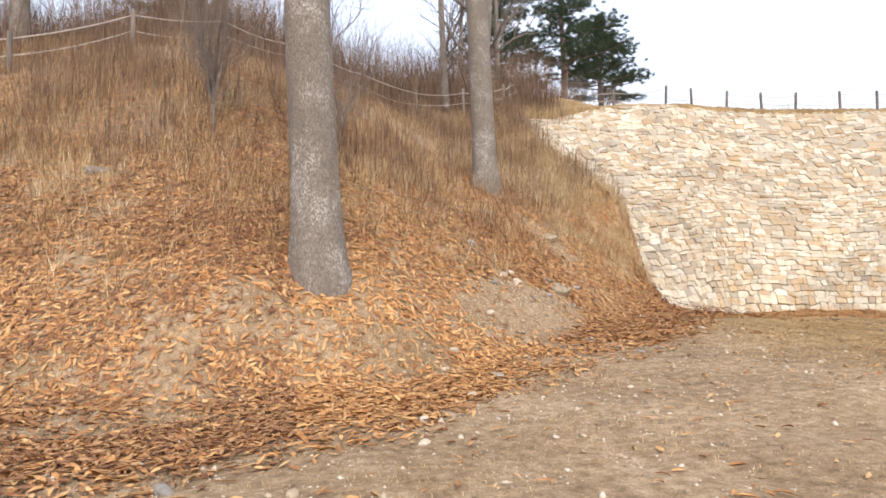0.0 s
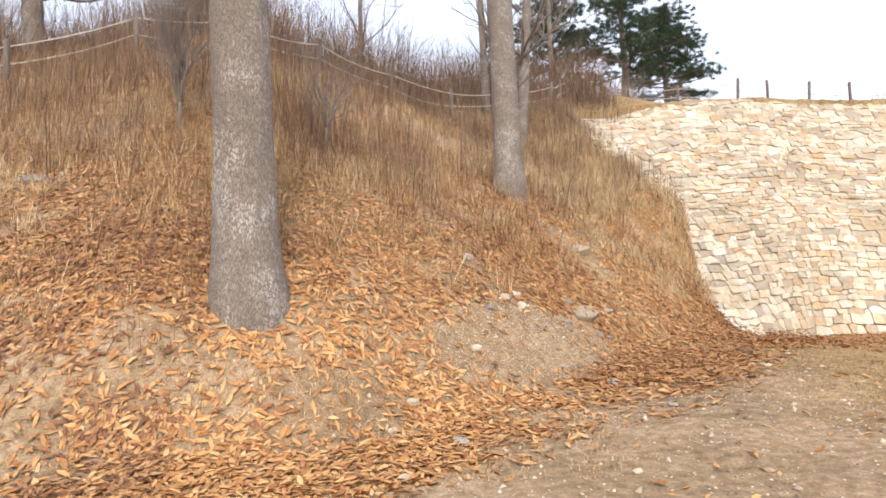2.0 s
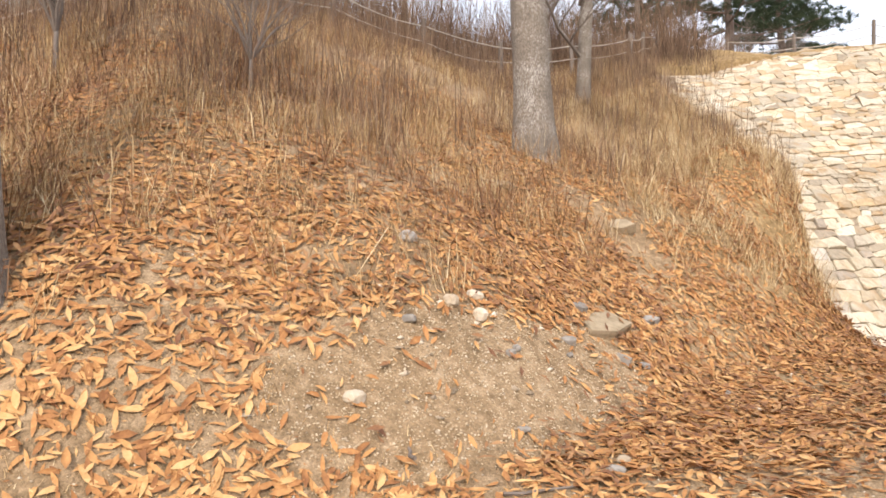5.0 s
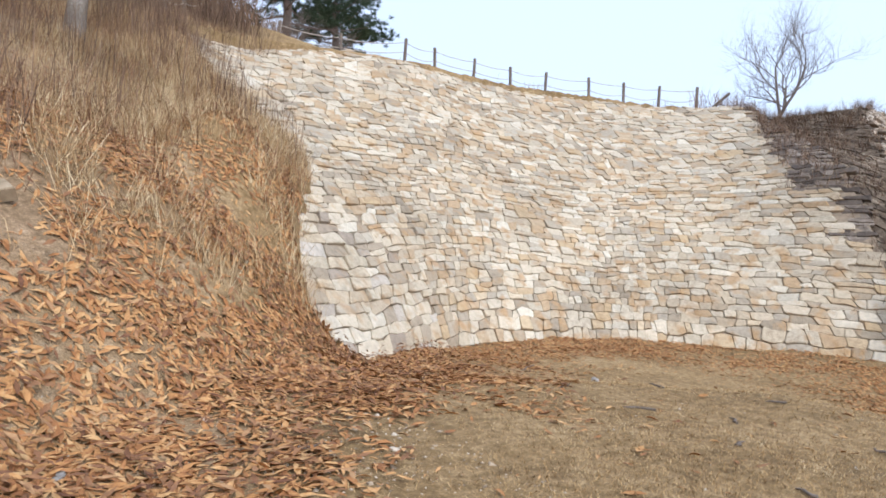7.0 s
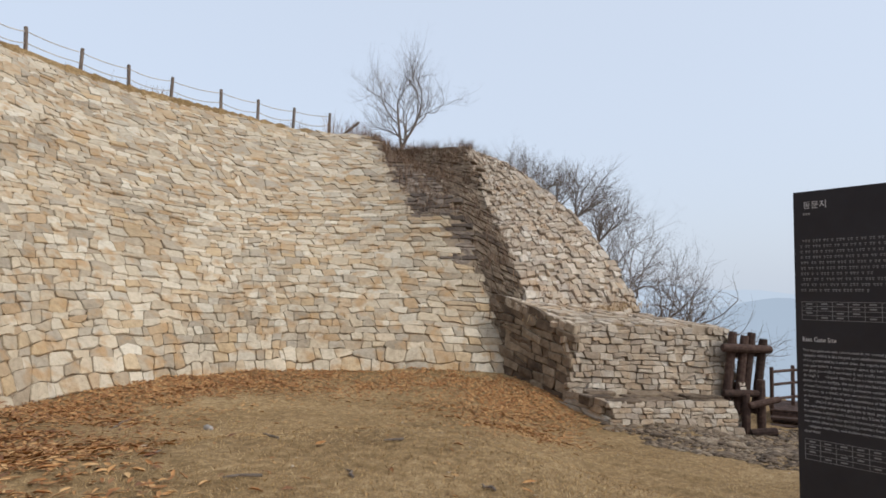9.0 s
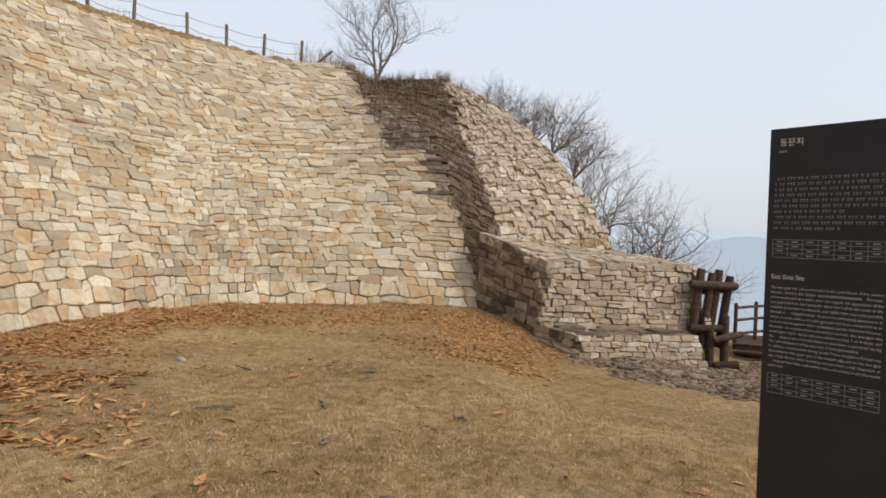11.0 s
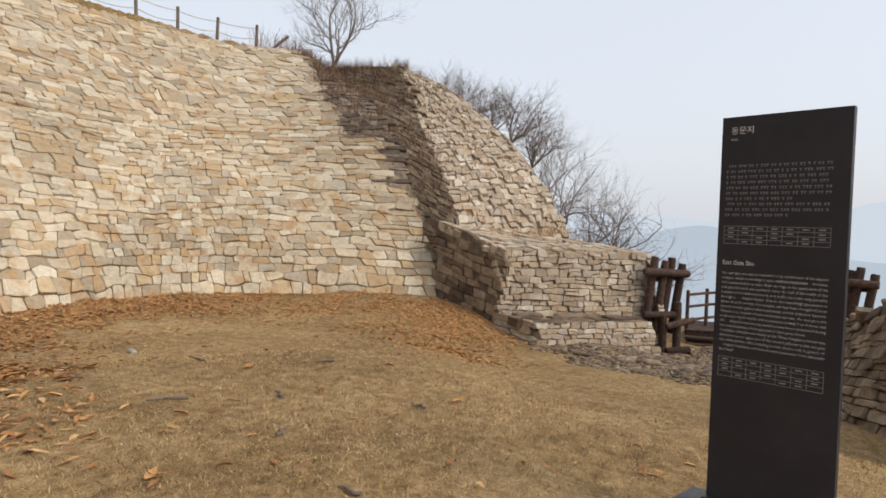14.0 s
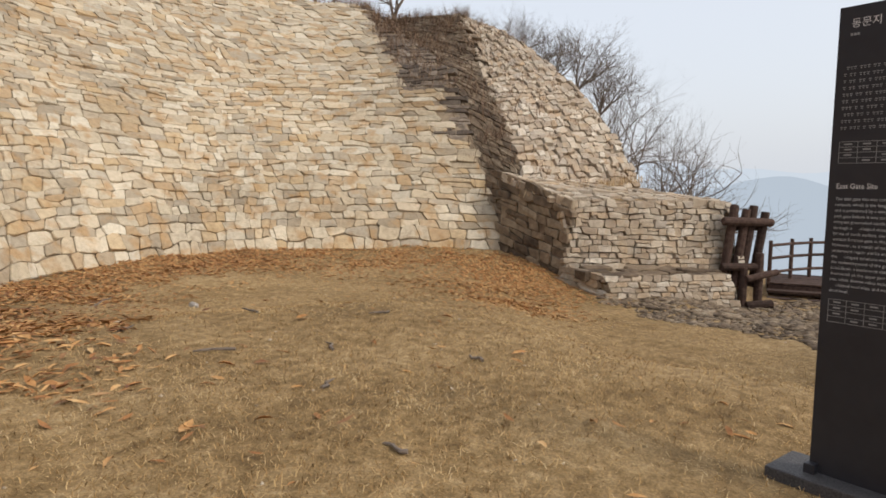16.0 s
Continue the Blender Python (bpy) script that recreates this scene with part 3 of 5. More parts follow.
def facing(shade, wide, tall, take, sink=0.0, wave=0.34):
    out = []
    for cx, cy, ring in lay_stones(ULEN, VLEN, rng, wide, tall, wave):
        u, v = cx / ULEN, cy / VLEN
        if not 0 < u < 1 or not 0 < v < 1 or not take(u, v) or u < bank_edge(v) - 0.02:
            continue
        p = on_wall(u, v)
        if p.z < ground_at(p.x, p.y) - 0.5:
            continue
        A, B, n = tangents(u, v)
        V, F = block(ring, 0.15, rng.uniform(-0.022, 0.022) - sink, rng)
        out.append((p, A, B, n, V, F, shade and v < 0.19 and u < 0.62))
    out.sort(key=lambda it: not it[6])
    return out


def rough_zone(u, v):
    """The upper part of the facing is laid in smaller, rounder rubble."""
    return v > 0.60 + 0.10 * fnoise(u * 8, v * 8, 1.0, 4.0)


stones = facing(True, (0.26, 0.68), (0.22, 0.41), lambda u, v: u < end_of_wall(u, v) and not corner(u, v) and not rough_zone(u, v))
stones += facing(True, (0.24, 0.62), (0.32, 0.58), lambda u, v: u < end_of_wall(u, v) and rough_zone(u, v), wave=0.75)
build_stones(revetment, facing(True, (0.36, 0.78), (0.30, 0.46), lambda u, v: corner(u, v)), CORNER_PART, CORNER)
stones.sort(key=lambda it: not it[6])
build_stones(revetment, stones, STONE_PART, STONE)
# past the stepped end, darker stone stands in for the recess's shade
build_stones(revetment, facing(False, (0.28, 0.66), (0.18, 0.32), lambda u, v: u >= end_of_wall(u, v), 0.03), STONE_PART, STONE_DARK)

# ---- the bastion beside the gate: side face, sloping upper face, lower tier, ledge ----
EDGE = [(19.11, 6.68, 0.17), (19.55, 7.10, 1.42), (21.20, 8.25, 3.06), (23.06, 9.51, 4.45), (24.93, 10.76, 5.99), (26.69, 12.24, 7.59)]
RIDGE = [(22.41, 4.45, 0.21), (22.63, 4.87, 1.56), (23.96, 6.25, 3.47), (25.73, 8.15, 5.23), (27.29, 10.39, 6.88), (28.31, 12.53, 7.88)]
REAR = [(19.25, 8.08, 0.18), (20.35, 9.24, 2.14), (22.57, 11.79, 4.78), (25.77, 14.74, 6.78), (27.85, 16.21, 7.68), (29.17, 17.04, 8.35)]
bastion = thing("wall_bastion", pose(18.5, 6.5, -1.0), "grey-brown rubble bastion with a sloping upper face", "stone wall", kind="structure")


def ruled(A, B):
    pa, pb = spline(A, 41), spline(B, 41)

    def at(u, v):
        k = min(max(v, 0), 1) * 40
        i = min(int(k), 39)
        f = k - i
        p, q = pa[i] * (1 - f) + pa[i + 1] * f, pb[i] * (1 - f) + pb[i + 1] * f
        return Vector(p * (1 - u) + q * u)
    return at


def face_stones(at, ulen, vlen, owner, rng, mat_p, mat_r, near, wide=(0.24, 0.62), tall=(0.13, 0.28), bulge=0.0, rough=0.05, joint=JOINT):
    """A rubble face over at(u, v), with its own dark backing."""
    def frame_at(u, v):
        e = 0.01
        a = (at(min(u + e, 1), v) - at(max(u - e, 0), v))
        b = (at(u, min(v + e, 1)) - at(u, max(v - e, 0)))
        la, lb = a.length / (min(u + e, 1) - max(u - e, 0)), b.length / (min(v + e, 1) - max(v - e, 0))
        return a.normalized(), b.normalized(), a.cross(b).normalized(), la, lb
    inv = owner.matrix_world.inverted()
    sheet("backing", [[inv @ (at(0.02 + 0.94 * i / 16, j / 16) - frame_at(0.02 + 0.94 * i / 16, j / 16)[2] * 0.11) for j in range(17)] for i in range(17)], joint, owner)
    out = []
    for cx, cy, ring in lay_stones(ulen, vlen, rng, wide, tall):
        u, v = cx / ulen, cy / vlen
        if not -0.005 < u < 1.012 or not 0 < v < 1.01:
            continue
        u, v = min(max(u, 0), 1), min(v, 1)
        a, b, n, la, lb = frame_at(u, v)
        if la / ulen < 0.12:
            continue
        V, F = block(ring, 0.17, rough * rng.uniform(-1, 1), rng)
        out.append((at(u, v), a * (la / ulen), b * (lb / vlen), n, V, F, near))
    build_stones(owner, out, mat_p, mat_r)


face_stones(ruled(EDGE, RIDGE), 4.2, 10.0, bastion, rng, STONE_GREY_PART, STONE_GREY, True, wide=(0.15, 0.40), tall=(0.13, 0.25), rough=0.06)
# side face: damp and shade both put into a darker stone than the front
face_stones(ruled(REAR, EDGE), 3.2, 11.0, bastion, rng, STONE_DIM, STONE_DIM_REST, True, rough=0.03)
# its hidden back, closing the mass behind the ridge
sheet("rear_fill", [[bastion.matrix_world.inverted() @ Vector(p) for p in spline(L, 12)] for L in (RIDGE, [(p[0] + 3.5, p[1] + 1.5, p[2] - 3.5) for p in RIDGE])], STONE_GREY, bastion)
sheet("top_fill", [[bastion.matrix_world.inverted() @ Vector(p) for p in spline(L, 4)] for L in ([REAR[-1], EDGE[-1], RIDGE[-1]], [(32.87, 18.15, 7.97), (32.24, 14.38, 7.51), (31.66, 12.24, 6.19)])], JOINT, bastion)

tier = thing("wall_lower_tier", pose(17.6, 5.6, -1.1), "low battered rubble wall beside the gate passage", "stone wall", kind="structure")
TA, TB = [(18.97, 7.71, -0.80), (19.13, 7.65, 1.58)], [(17.95, 5.46, -1.37), (18.28, 5.78, 0.96)]
TC = [(20.79, 2.05, -1.55), (21.01, 2.37, 0.89)]
line = lambda A: (lambda v: Vector(A[0]).lerp(Vector(A[1]), v))
quad = lambda A, B: (lambda u, v: line(A)(v).lerp(line(B)(v), u))
# left side of the tier, its shade and damp given by darker stone
face_stones(quad(TA, TB), 2.3, 2.3, tier, rng, STONE_DIM, STONE_DIM_REST, True, wide=(0.3, 0.65), tall=(0.14, 0.26), rough=0.03)
face_stones(quad(TB, TC), 4.3, 2.2, tier, rng, STONE_GREY_PART, STONE_GREY, True, wide=(0.13, 0.36), tall=(0.10, 0.19), rough=0.045)
TD = [(21.73, 2.95, -1.53), (21.73, 3.06, 0.84)]
face_stones(quad(TC, TD), 0.9, 2.2, tier, rng, STONE_GREY_PART, STONE_GREY, False)
inv_t = tier.matrix_world.inverted()
sheet("top_fill", [[inv_t @ Vector(p) for p in row] for row in (((18.28, 5.78, 0.94), (19.60, 4.18, 0.90), (21.01, 2.37, 0.87)), ((19.13, 7.65, 1.52), (21.37, 6.41, 1.39), (23.27, 4.43, 1.08)))], SOIL, tier)

face_stones(quad([(18.28, 5.78, 0.95), (19.13, 7.65, 1.54)], [(21.01, 2.37, 0.88), (23.27, 4.43, 1.10)]), 4.4, 2.3, tier, rng, STONE_GREY_PART, STONE_GREY, False, wide=(0.18, 0.45), tall=(0.14, 0.26), rough=0.05)
ledge = thing("wall_ledge", pose(17.2, 4.8, -1.2), "low rubble ledge with flat slabs along the wall foot", "stone wall", kind="structure")
LA, LB = [(17.31, 4.52, -1.43), (17.42, 4.62, -0.66)], [(19.48, 2.09, -1.58), (19.59, 2.20, -0.74)]
LC = [(18.01, 5.95, -1.26), (18.07, 5.89, -0.55)]
face_stones(quad(LC, LA), 1.1, 0.8, ledge, rng, STONE_GREY_PART, STONE_GREY, False)
face_stones(quad(LA, LB), 3.1, 0.8, ledge, rng, STONE_GREY_PART, STONE_GREY, True, wide=(0.13, 0.32), tall=(0.09, 0.18), rough=0.03)
face_stones(quad([LA[1], (18.11, 5.51, -0.55)], [LB[1], (20.28, 3.09, -0.66)]), 3.0, 0.95, ledge, rng, STONE_DIM, STONE_DARK, True, wide=(0.3, 0.7), tall=(0.25, 0.34))

# ---- rubble wall across the passage ----
gate_wall = thing("wall_gate_side", pose(13, -1, -1), "brown dry-laid rubble wall with a broken sloping top", "stone wall", kind="structure")
_top = spline([(18.62, -1.03, -0.39), (14.92, -0.84, 0.18), (12.91, -0.90, 0.76), (11.51, -1.13, 1.28), (10.53, -1.56, 1.90), (9.50, -2.50, 2.30)], 41)
_bot = spline([(18.62, -0.90, -1.52), (14.9, -0.20, -1.34), (12.9, -0.10, -1.27), (11.70, -0.95, -1.24), (10.8, -1.45, -1.2), (9.6, -2.30, -1.14)], 41)


def gate_face(u, v):
    k = min(max(u, 0), 1) * 40
    i = min(int(k), 39)
    f = k - i
    return Vector(_bot[i] * (1 - f) + _bot[i + 1] * f).lerp(Vector(_top[i] * (1 - f) + _top[i + 1] * f), v)


face_stones(gate_face, 9.8, 2.4, gate_wall, rng, STONE_DIM, STONE_DIM_REST, True, wide=(0.20, 0.50), tall=(0.11, 0.20), rough=0.03)
inv_g = gate_wall.matrix_world.inverted()
sheet("core", [[inv_g @ Vector(p) for p in _top[::4]], [inv_g @ (Vector(p) + Vector((1.0, -1.6, -0.2))) for p in _top[::4]], [inv_g @ (Vector(p) + Vector((1.5, -2.4, -3))) for p in _top[::4]]], JOINT, gate_wall)
for k in range(150):
    i = rng.randrange(0, 40)
    p = Vector(_top[i]) + Vector((rng.uniform(-0.05, 0.35), -rng.uniform(0, 0.55), rng.uniform(-0.06, 0.07)))
    V, F = stone_mesh(rng.uniform(0.22, 0.5), rng.uniform(0.16, 0.32), 0.16, rng)
    ob = mesh_ob("cap_stone", V, F, STONE_DIM, gate_wall)
    ob.matrix_parent_inverse = inv_g
    ob.matrix_world = Matrix.Translation(p) @ Matrix.Rotation(rng.uniform(0, 6.28), 4, "Z") @ Matrix.Rotation(rng.uniform(-0.35, 0.35), 4, "X")


# ---- trees beside the path ----
def trunk_tree(name, base, top, r0, r1, label, mat=None, sink=0.7):
    t = thing(name, pose(*base), label, "tree")
    b, p = Vector((0, 0, -sink)), Vector(top) - Vector(base)
    V, F = [], []
    n, sides = 60, 36
    for i in range(n + 1):
        f = i / n
        c = b.lerp(p, f)
        flare = 1 + 0.30 * math.exp(-max(f - 0.07, 0) * 22)
        r = (r0 + (r1 - r0) * f) * flare
        for k in range(sides):
            a = 2 * math.pi * k / sides
            furrow = abs(noise.noise(Vector((math.cos(a) * 5 + base[0], math.sin(a) * 5, f * 9))))
            rr = r * (1 + 0.05 * fnoise(math.cos(a) * 2 + base[0], math.sin(a) * 2 + f * 6, 1.0, 2.0) - 0.07 * furrow)
            V.append(c + Vector((math.cos(a) * rr, math.sin(a) * rr, 0)))
    for i in range(n):
        for k in range(sides):
            k2 = (k + 1) % sides
            F.append((i * sides + k, i * sides + k2, (i + 1) * sides + k2, (i + 1) * sides + k))
    mesh_ob("trunk", V, F, mat or BARK, t, smooth=True)
    return t


def grow(V, F, p, d, length, r, level_left, rng, spread=0.6, up=0.15, sides=5, bend=0.25):
    """A limb and its forks, appended to V and F."""
    pts, radii = [p], [r]
    n = 4
    for i in range(n):
        d = (d + Vector((rng.uniform(-bend, bend), rng.uniform(-bend, bend), rng.uniform(-bend, bend) + up * 0.3))).normalized()
        p = p + d * (length / n)
        pts.append(p)
        radii.append(r * (1 - 0.45 * (i + 1) / n))
    tube(V, F, pts, radii, sides, cap=False)
    if level_left <= 0:
        return
    for i in range(1, len(pts)):
        for _ in range(2 if i == n else 1):
            side = Vector((rng.uniform(-1, 1), rng.uniform(-1, 1), rng.uniform(-0.5, 0.9))).normalized()
            nd = (d + side * spread * 1.6 + Vector((0, 0, up))).normalized()
            grow(V, F, pts[i], nd, length * rng.uniform(0.55, 0.8), radii[i] * 0.62, level_left - 1, rng, spread, up, 4 if level_left > 1 else 3, bend)


def bare_tree(name, base, tall, r, label, seed, stems=3, levels=3, lean=(0, 0), spread=0.6, up=0.15):
    t = thing(name, pose(*base), label, "tree")
    rg = random.Random(seed)
    V, F = [], []
    tube(V, F, [(0, 0, -0.3), (lean[0] * 0.1, lean[1] * 0.1, tall * 0.1), (lean[0] * 0.3, lean[1] * 0.3, tall * 0.22)], [r * 1.2, r, r * 0.85], 8)
    mesh_ob("trunk", V, F, TWIG, t, smooth=True)
    V, F = [], []
    for k in range(stems):
        a = 2 * math.pi * (k + rg.random() * 0.6) / stems
        d = Vector((math.cos(a) * spread + lean[0], math.sin(a) * spread + lean[1], 1.0)).normalized()
        grow(V, F, Vector((lean[0] * 0.25, lean[1] * 0.25, tall * 0.18)), d, tall * 0.36, r * 0.7, levels, rg, spread, up)
    mesh_ob("crown", V, F, TWIG, t)
    return t


oak = trunk_tree("oak_tree", (-3.08, 3.3, ground_at(-3.08, 3.3)), (-3.5, 3.6, 9), 0.36, 0.27, "thick grey oak trunk with furrowed bark among fallen leaves")
oak2 = trunk_tree("oak_tree", (1.2, 9.8, ground_at(1.2, 9.8)), (0.75, 10.1, 13), 0.32, 0.22, "grey oak trunk on the leafy bank")
for t, hs in ((oak, (5.2, 6.4, 7.4)), (oak2, (6.0, 7.5, 9.5))):
    rg = random.Random(5)
    V, F = [], []
    for h in hs:
        a = rg.uniform(0, 6.28)
        grow(V, F, Vector((-0.055 * h, 0.04 * h, h)), Vector((math.cos(a), math.sin(a), 0.5)).normalized(), 2.4, 0.08, 2, rg)
    mesh_ob("crown", V, F, TWIG, t)
for x, y, tx, ty, r in ((-11.5, 15.5, -11.7, 15.4, 0.30), (-14.6, 13.8, -14.4, 13.6, 0.26), (-6.2, 19, -6.0, 19, 0.12), (-2.2, 22, -2.5, 22, 0.11), (2.6, 20.5, 2.2, 20.8, 0.16), (3.05, 16.9, 3.6, 17.2, 0.2), (5.2, 29, 5.5, 29, 0.13), (8.2, 31, 8.0, 31, 0.16)):
    z = ground_at(x, y)
    tt = trunk_tree("oak_tree", (x, y, z), (tx, ty, z + 9), r, r * 0.55, "bare tree behind the rope fence on the hilltop", BARK)
    rg = random.Random(int(x * 10))
    V, F = [], []
    for k in range(7):
        a, h = rg.uniform(0, 6.28), rg.uniform(1.2, 8)
        grow(V, F, Vector((0, 0, h)), Vector((math.cos(a), math.sin(a), 0.7)).normalized(), 2.0, r * 0.3, 2, rg)
    mesh_ob("crown", V, F, TWIG, tt)


def pine(x, y, tall, spread, clear, seed):
    """A pine with tiers of limbs that carry pads of needles."""
    z = ground_at(x, y)
    t = thing("pine_tree", pose(x, y, z), "dark green pine with layered boughs on the hilltop", "tree")
    rg = random.Random(seed)
    V, F = [], []
    tube(V, F, [(0, 0, -0.3), (0.1, 0, tall * 0.3), (-0.1, 0.1, tall * 0.65), (0.1, 0, tall)], [0.26, 0.21, 0.14, 0.03], 10)
    mesh_ob("trunk", V, F, PINEBARK, t, smooth=True)
    LV, LF, NV_, NF = [], [], [], []
    for k in range(34):
        f = (k / 33) ** 0.9
        h = clear + (tall - clear) * f
        a = k * 2.4 + rg.uniform(-0.4, 0.4)
        reach = spread * (1 - 0.75 * f) * rg.uniform(0.7, 1.15)
        d = Vector((math.cos(a), math.sin(a), 0.12))
        p0 = Vector((0, 0, h))
        pts = [p0 + d * reach * s + Vector((0, 0, -0.25 * reach * s * (1 - s))) for s in (0, 0.35, 0.7, 1.0)]
        tube(LV, LF, pts, [0.06, 0.045, 0.03, 0.012], 5, False)
        for c in range(int(16 + reach * 13)):
            s = rg.uniform(0.3, 1.05)
            q = p0 + d * reach * s + Vector((rg.gauss(0, 0.45), rg.gauss(0, 0.45), rg.gauss(0.1, 0.12)))
            for n in range(42):
                v = Vector((rg.gauss(0, 1), rg.gauss(0, 1), rg.gauss(0.35, 0.7))).normalized() * rg.uniform(0.18, 0.34)
                w = v.cross(Vector((rg.random(), rg.random(), rg.random()))).normalized() * 0.011
                i = len(NV_)
                NV_.extend((q - w, q + w, q + v))
                NF.append((i, i + 1, i + 2))
    mesh_ob("bough_wood", LV, LF, PINEBARK, t)
    mesh_ob("crown", NV_, NF, NEEDLE, t)


pine(13.2, 33.0, 10.5, 4.6, 2.6, 3)
pine(9.2, 34.5, 9.5, 3.8, 2.2, 4)
pine(17.5, 36.5, 8.0, 3.4, 2.4, 9)
pine(-9.0, 27.0, 8.0, 3.0, 2.0, 6)

# bare trees and shrubs on the crest and beyond the gate
bare_tree("bare_tree", (31.5, 17.6, ground_at(31.5, 17.6)), 6.4, 0.11, "small leafless tree on the crest of the wall", 21, 3, 4, lean=(0.05, -0.15), spread=0.66, up=0.10)
bare_tree("bare_tree", (33.5, 16.2, ground_at(33.5, 16.2)), 4.2, 0.07, "leafless shrubby tree on the crest", 22, 8, 3, lean=(0.1, -0.5), spread=0.8, up=0.04)
bare_tree("bare_tree", (26.3, 4.4, ground_at(26.3, 4.4)), 5.6, 0.10, "leafless spreading tree behind the bastion", 23, 7, 3, lean=(0.1, -0.5), spread=0.9, up=0.03)
bare_tree("bare_tree", (28.1, 7.6, ground_at(28.1, 7.6)), 7.2, 0.10, "leafless spreading tree behind the bastion", 24, 4, 4, lean=(0.0, -0.5), spread=0.8, up=0.06)
bare_tree("bare_tree", (30.1, 10.3, ground_at(30.1, 10.3)), 6.0, 0.08, "leafless spreading tree behind the bastion", 25, 5, 3, spread=0.85, up=0.06)
bare_tree("bare_tree", (25.3, -7.3, ground_at(25.3, -7.3)), 5.5, 0.06, "thin leafless tree behind the rubble wall", 26, 5, 2, spread=0.4)
bare_tree("bare_shrub", (27.9, 10.2, 5.6), 2.6, 0.04, "leafless shrub growing behind the bastion ridge", 41, 7, 3, spread=0.9, up=0.06)
bare_tree("bare_shrub", (26.9, 8.5, 4.3), 3.0, 0.04, "leafless shrub growing behind the bastion ridge", 42, 7, 3, lean=(0.0, -0.3), spread=0.9, up=0.06)
bare_tree("bare_shrub", (27.4, 9.3, 4.9), 2.8, 0.04, "leafless shrub growing behind the bastion ridge", 44, 7, 3, lean=(0.0, -0.2), spread=0.9, up=0.06)
bare_tree("bare_shrub", (26.2, 7.5, 3.9), 3.2, 0.045, "leafless shrub leaning over the bastion ridge", 45, 7, 3, lean=(0.0, -0.45), spread=0.8, up=0.04)
bare_tree("bare_shrub", (25.5, 6.6, 3.0), 2.9, 0.045, "leafless shrub leaning over the bastion ridge", 46, 7, 3, lean=(0.0, -0.5), spread=0.8, up=0.04)
bare_tree("bare_shrub", (28.9, 12.3, 6.9), 1.6, 0.03, "low leafless shrub growing behind the bastion ridge", 43, 8, 3, spread=0.9, up=0.06)
bare_tree("bare_shrub", (-2.6, 7.4, ground_at(-2.6, 7.4)), 2.6, 0.024, "thin leafless shrub on the leafy bank", 27, 7, 2, spread=0.4)
bare_tree("bare_shrub", (-5.0, 7.2, ground_at(-5.0, 7.2)), 3.4, 0.03, "thin leafless shrub on the leafy bank", 28, 8, 3, spread=0.34)
bare_tree("bare_shrub", (12.5, 29.5, ground_at(12.5, 29.5)), 2.8, 0.05, "leafless shrub behind the rope fence", 29, 6, 3, spread=0.6)
bare_tree("bare_shrub", (15.0, 30.5, ground_at(15.0, 30.5)), 2.6, 0.05, "leafless shrub behind the rope fence", 30, 6, 3, spread=0.6)

# ---- rope fence along the hilltop ----
POSTS = [(-13.4, 12.2), (-10.6, 12.5), (-7.9, 13.3), (-5.6, 14.2), (-3.4, 15.6), (-1.2, 17.2), (1.0, 18.8), (3.4, 20.8), (5.8, 22.7), (6.7, 24.5), (7.7, 26.2), (9.0, 27.6), (11.2, 28.0),
         (13.7, 27.2), (16.3, 26.15), (17.97, 26.25), (20.07, 26.1), (21.94, 25.6), (23.55, 24.9), (25.5, 23.85), (27.15, 23.1), (28.7, 22.2), (29.8, 20.8)]
fence = thing("rope_fence", pose(16, 26, ground_at(16, 26)), "weathered timber post fence with two slack pale ropes", "fence")
inv_f = fence.matrix_world.inverted()
rg = random.Random(8)
bm = bmesh.new()
bmesh.ops.create_cone(bm, cap_ends=True, segments=12, radius1=0.075, radius2=0.07, depth=1.4, matrix=Matrix.Translation((0, 0, 0.40)))
bmesh.ops.bevel(bm, geom=[e for e in bm.edges if all(v.co.z > 1.0 for v in e.verts)], offset=0.02, segments=1, affect="EDGES")
post_me = bpy.data.meshes.new("post")
bm.to_mesh(post_me)
bm.free()
post_me.materials.append(WOODPOST)
heads = []
for x, y in POSTS:
    z = ground_at(x, y)
    ob = new("post", post_me)
    ob.parent = fence
    ob.matrix_parent_inverse = inv_f
    ob.matrix_world = pose(x, y, z, rg.uniform(-2, 2), rg.uniform(-2, 2), rg.uniform(0, 360))
    heads.append(Vector((x, y, z)))
ob = new("post", post_me)
ob.parent = fence
ob.matrix_parent_inverse = inv_f
ob.matrix_world = pose(30.1, 20.2, ground_at(30.1, 20.2) + 0.1, 0, 48, -60)
ob["label"] = "post leaning over at the fence end"
for a, b in zip(heads[:-1], heads[1:]):
    for hgt in (0.92, 0.48):
        V, F = [], []
        sag = rg.uniform(0.06, 0.16)
        pts = [inv_f @ (a.lerp(b, i / 8) + Vector((0, 0, hgt - sag * 4 * (i / 8) * (1 - i / 8)))) for i in range(9)]
        tube(V, F, pts, [0.017] * 9, 6, False)
        mesh_ob("rope", V, F, ROPE, fence)

# ---- information stele ----
SX, SY = 7.075, 1.50
sz = ground_at(SX, SY)
stele = thing("information_stele", pose(SX, SY, sz, 0, 0, 242.6), "tall black metal information stele with pale lettering", "sign")
TOP = 2.10 - sz
bm = bmesh.new()
box(bm, 0, 0.022, TOP / 2, 0.63, 0.044, TOP, 0.003)
panel = part("panel", bm, SLATE, stele)
bm = bmesh.new()
box(bm, -0.04, 0.03, -0.03, 0.86, 0.30, 0.20, 0.012)
part("plinth", bm, GRANITE, stele, "dark granite plinth")
bm = bmesh.new()
box(bm, -0.30, -0.02, 0.09, 0.05, 0.05, 0.05, 0.006)
part("bracket", bm, SLATE, stele)
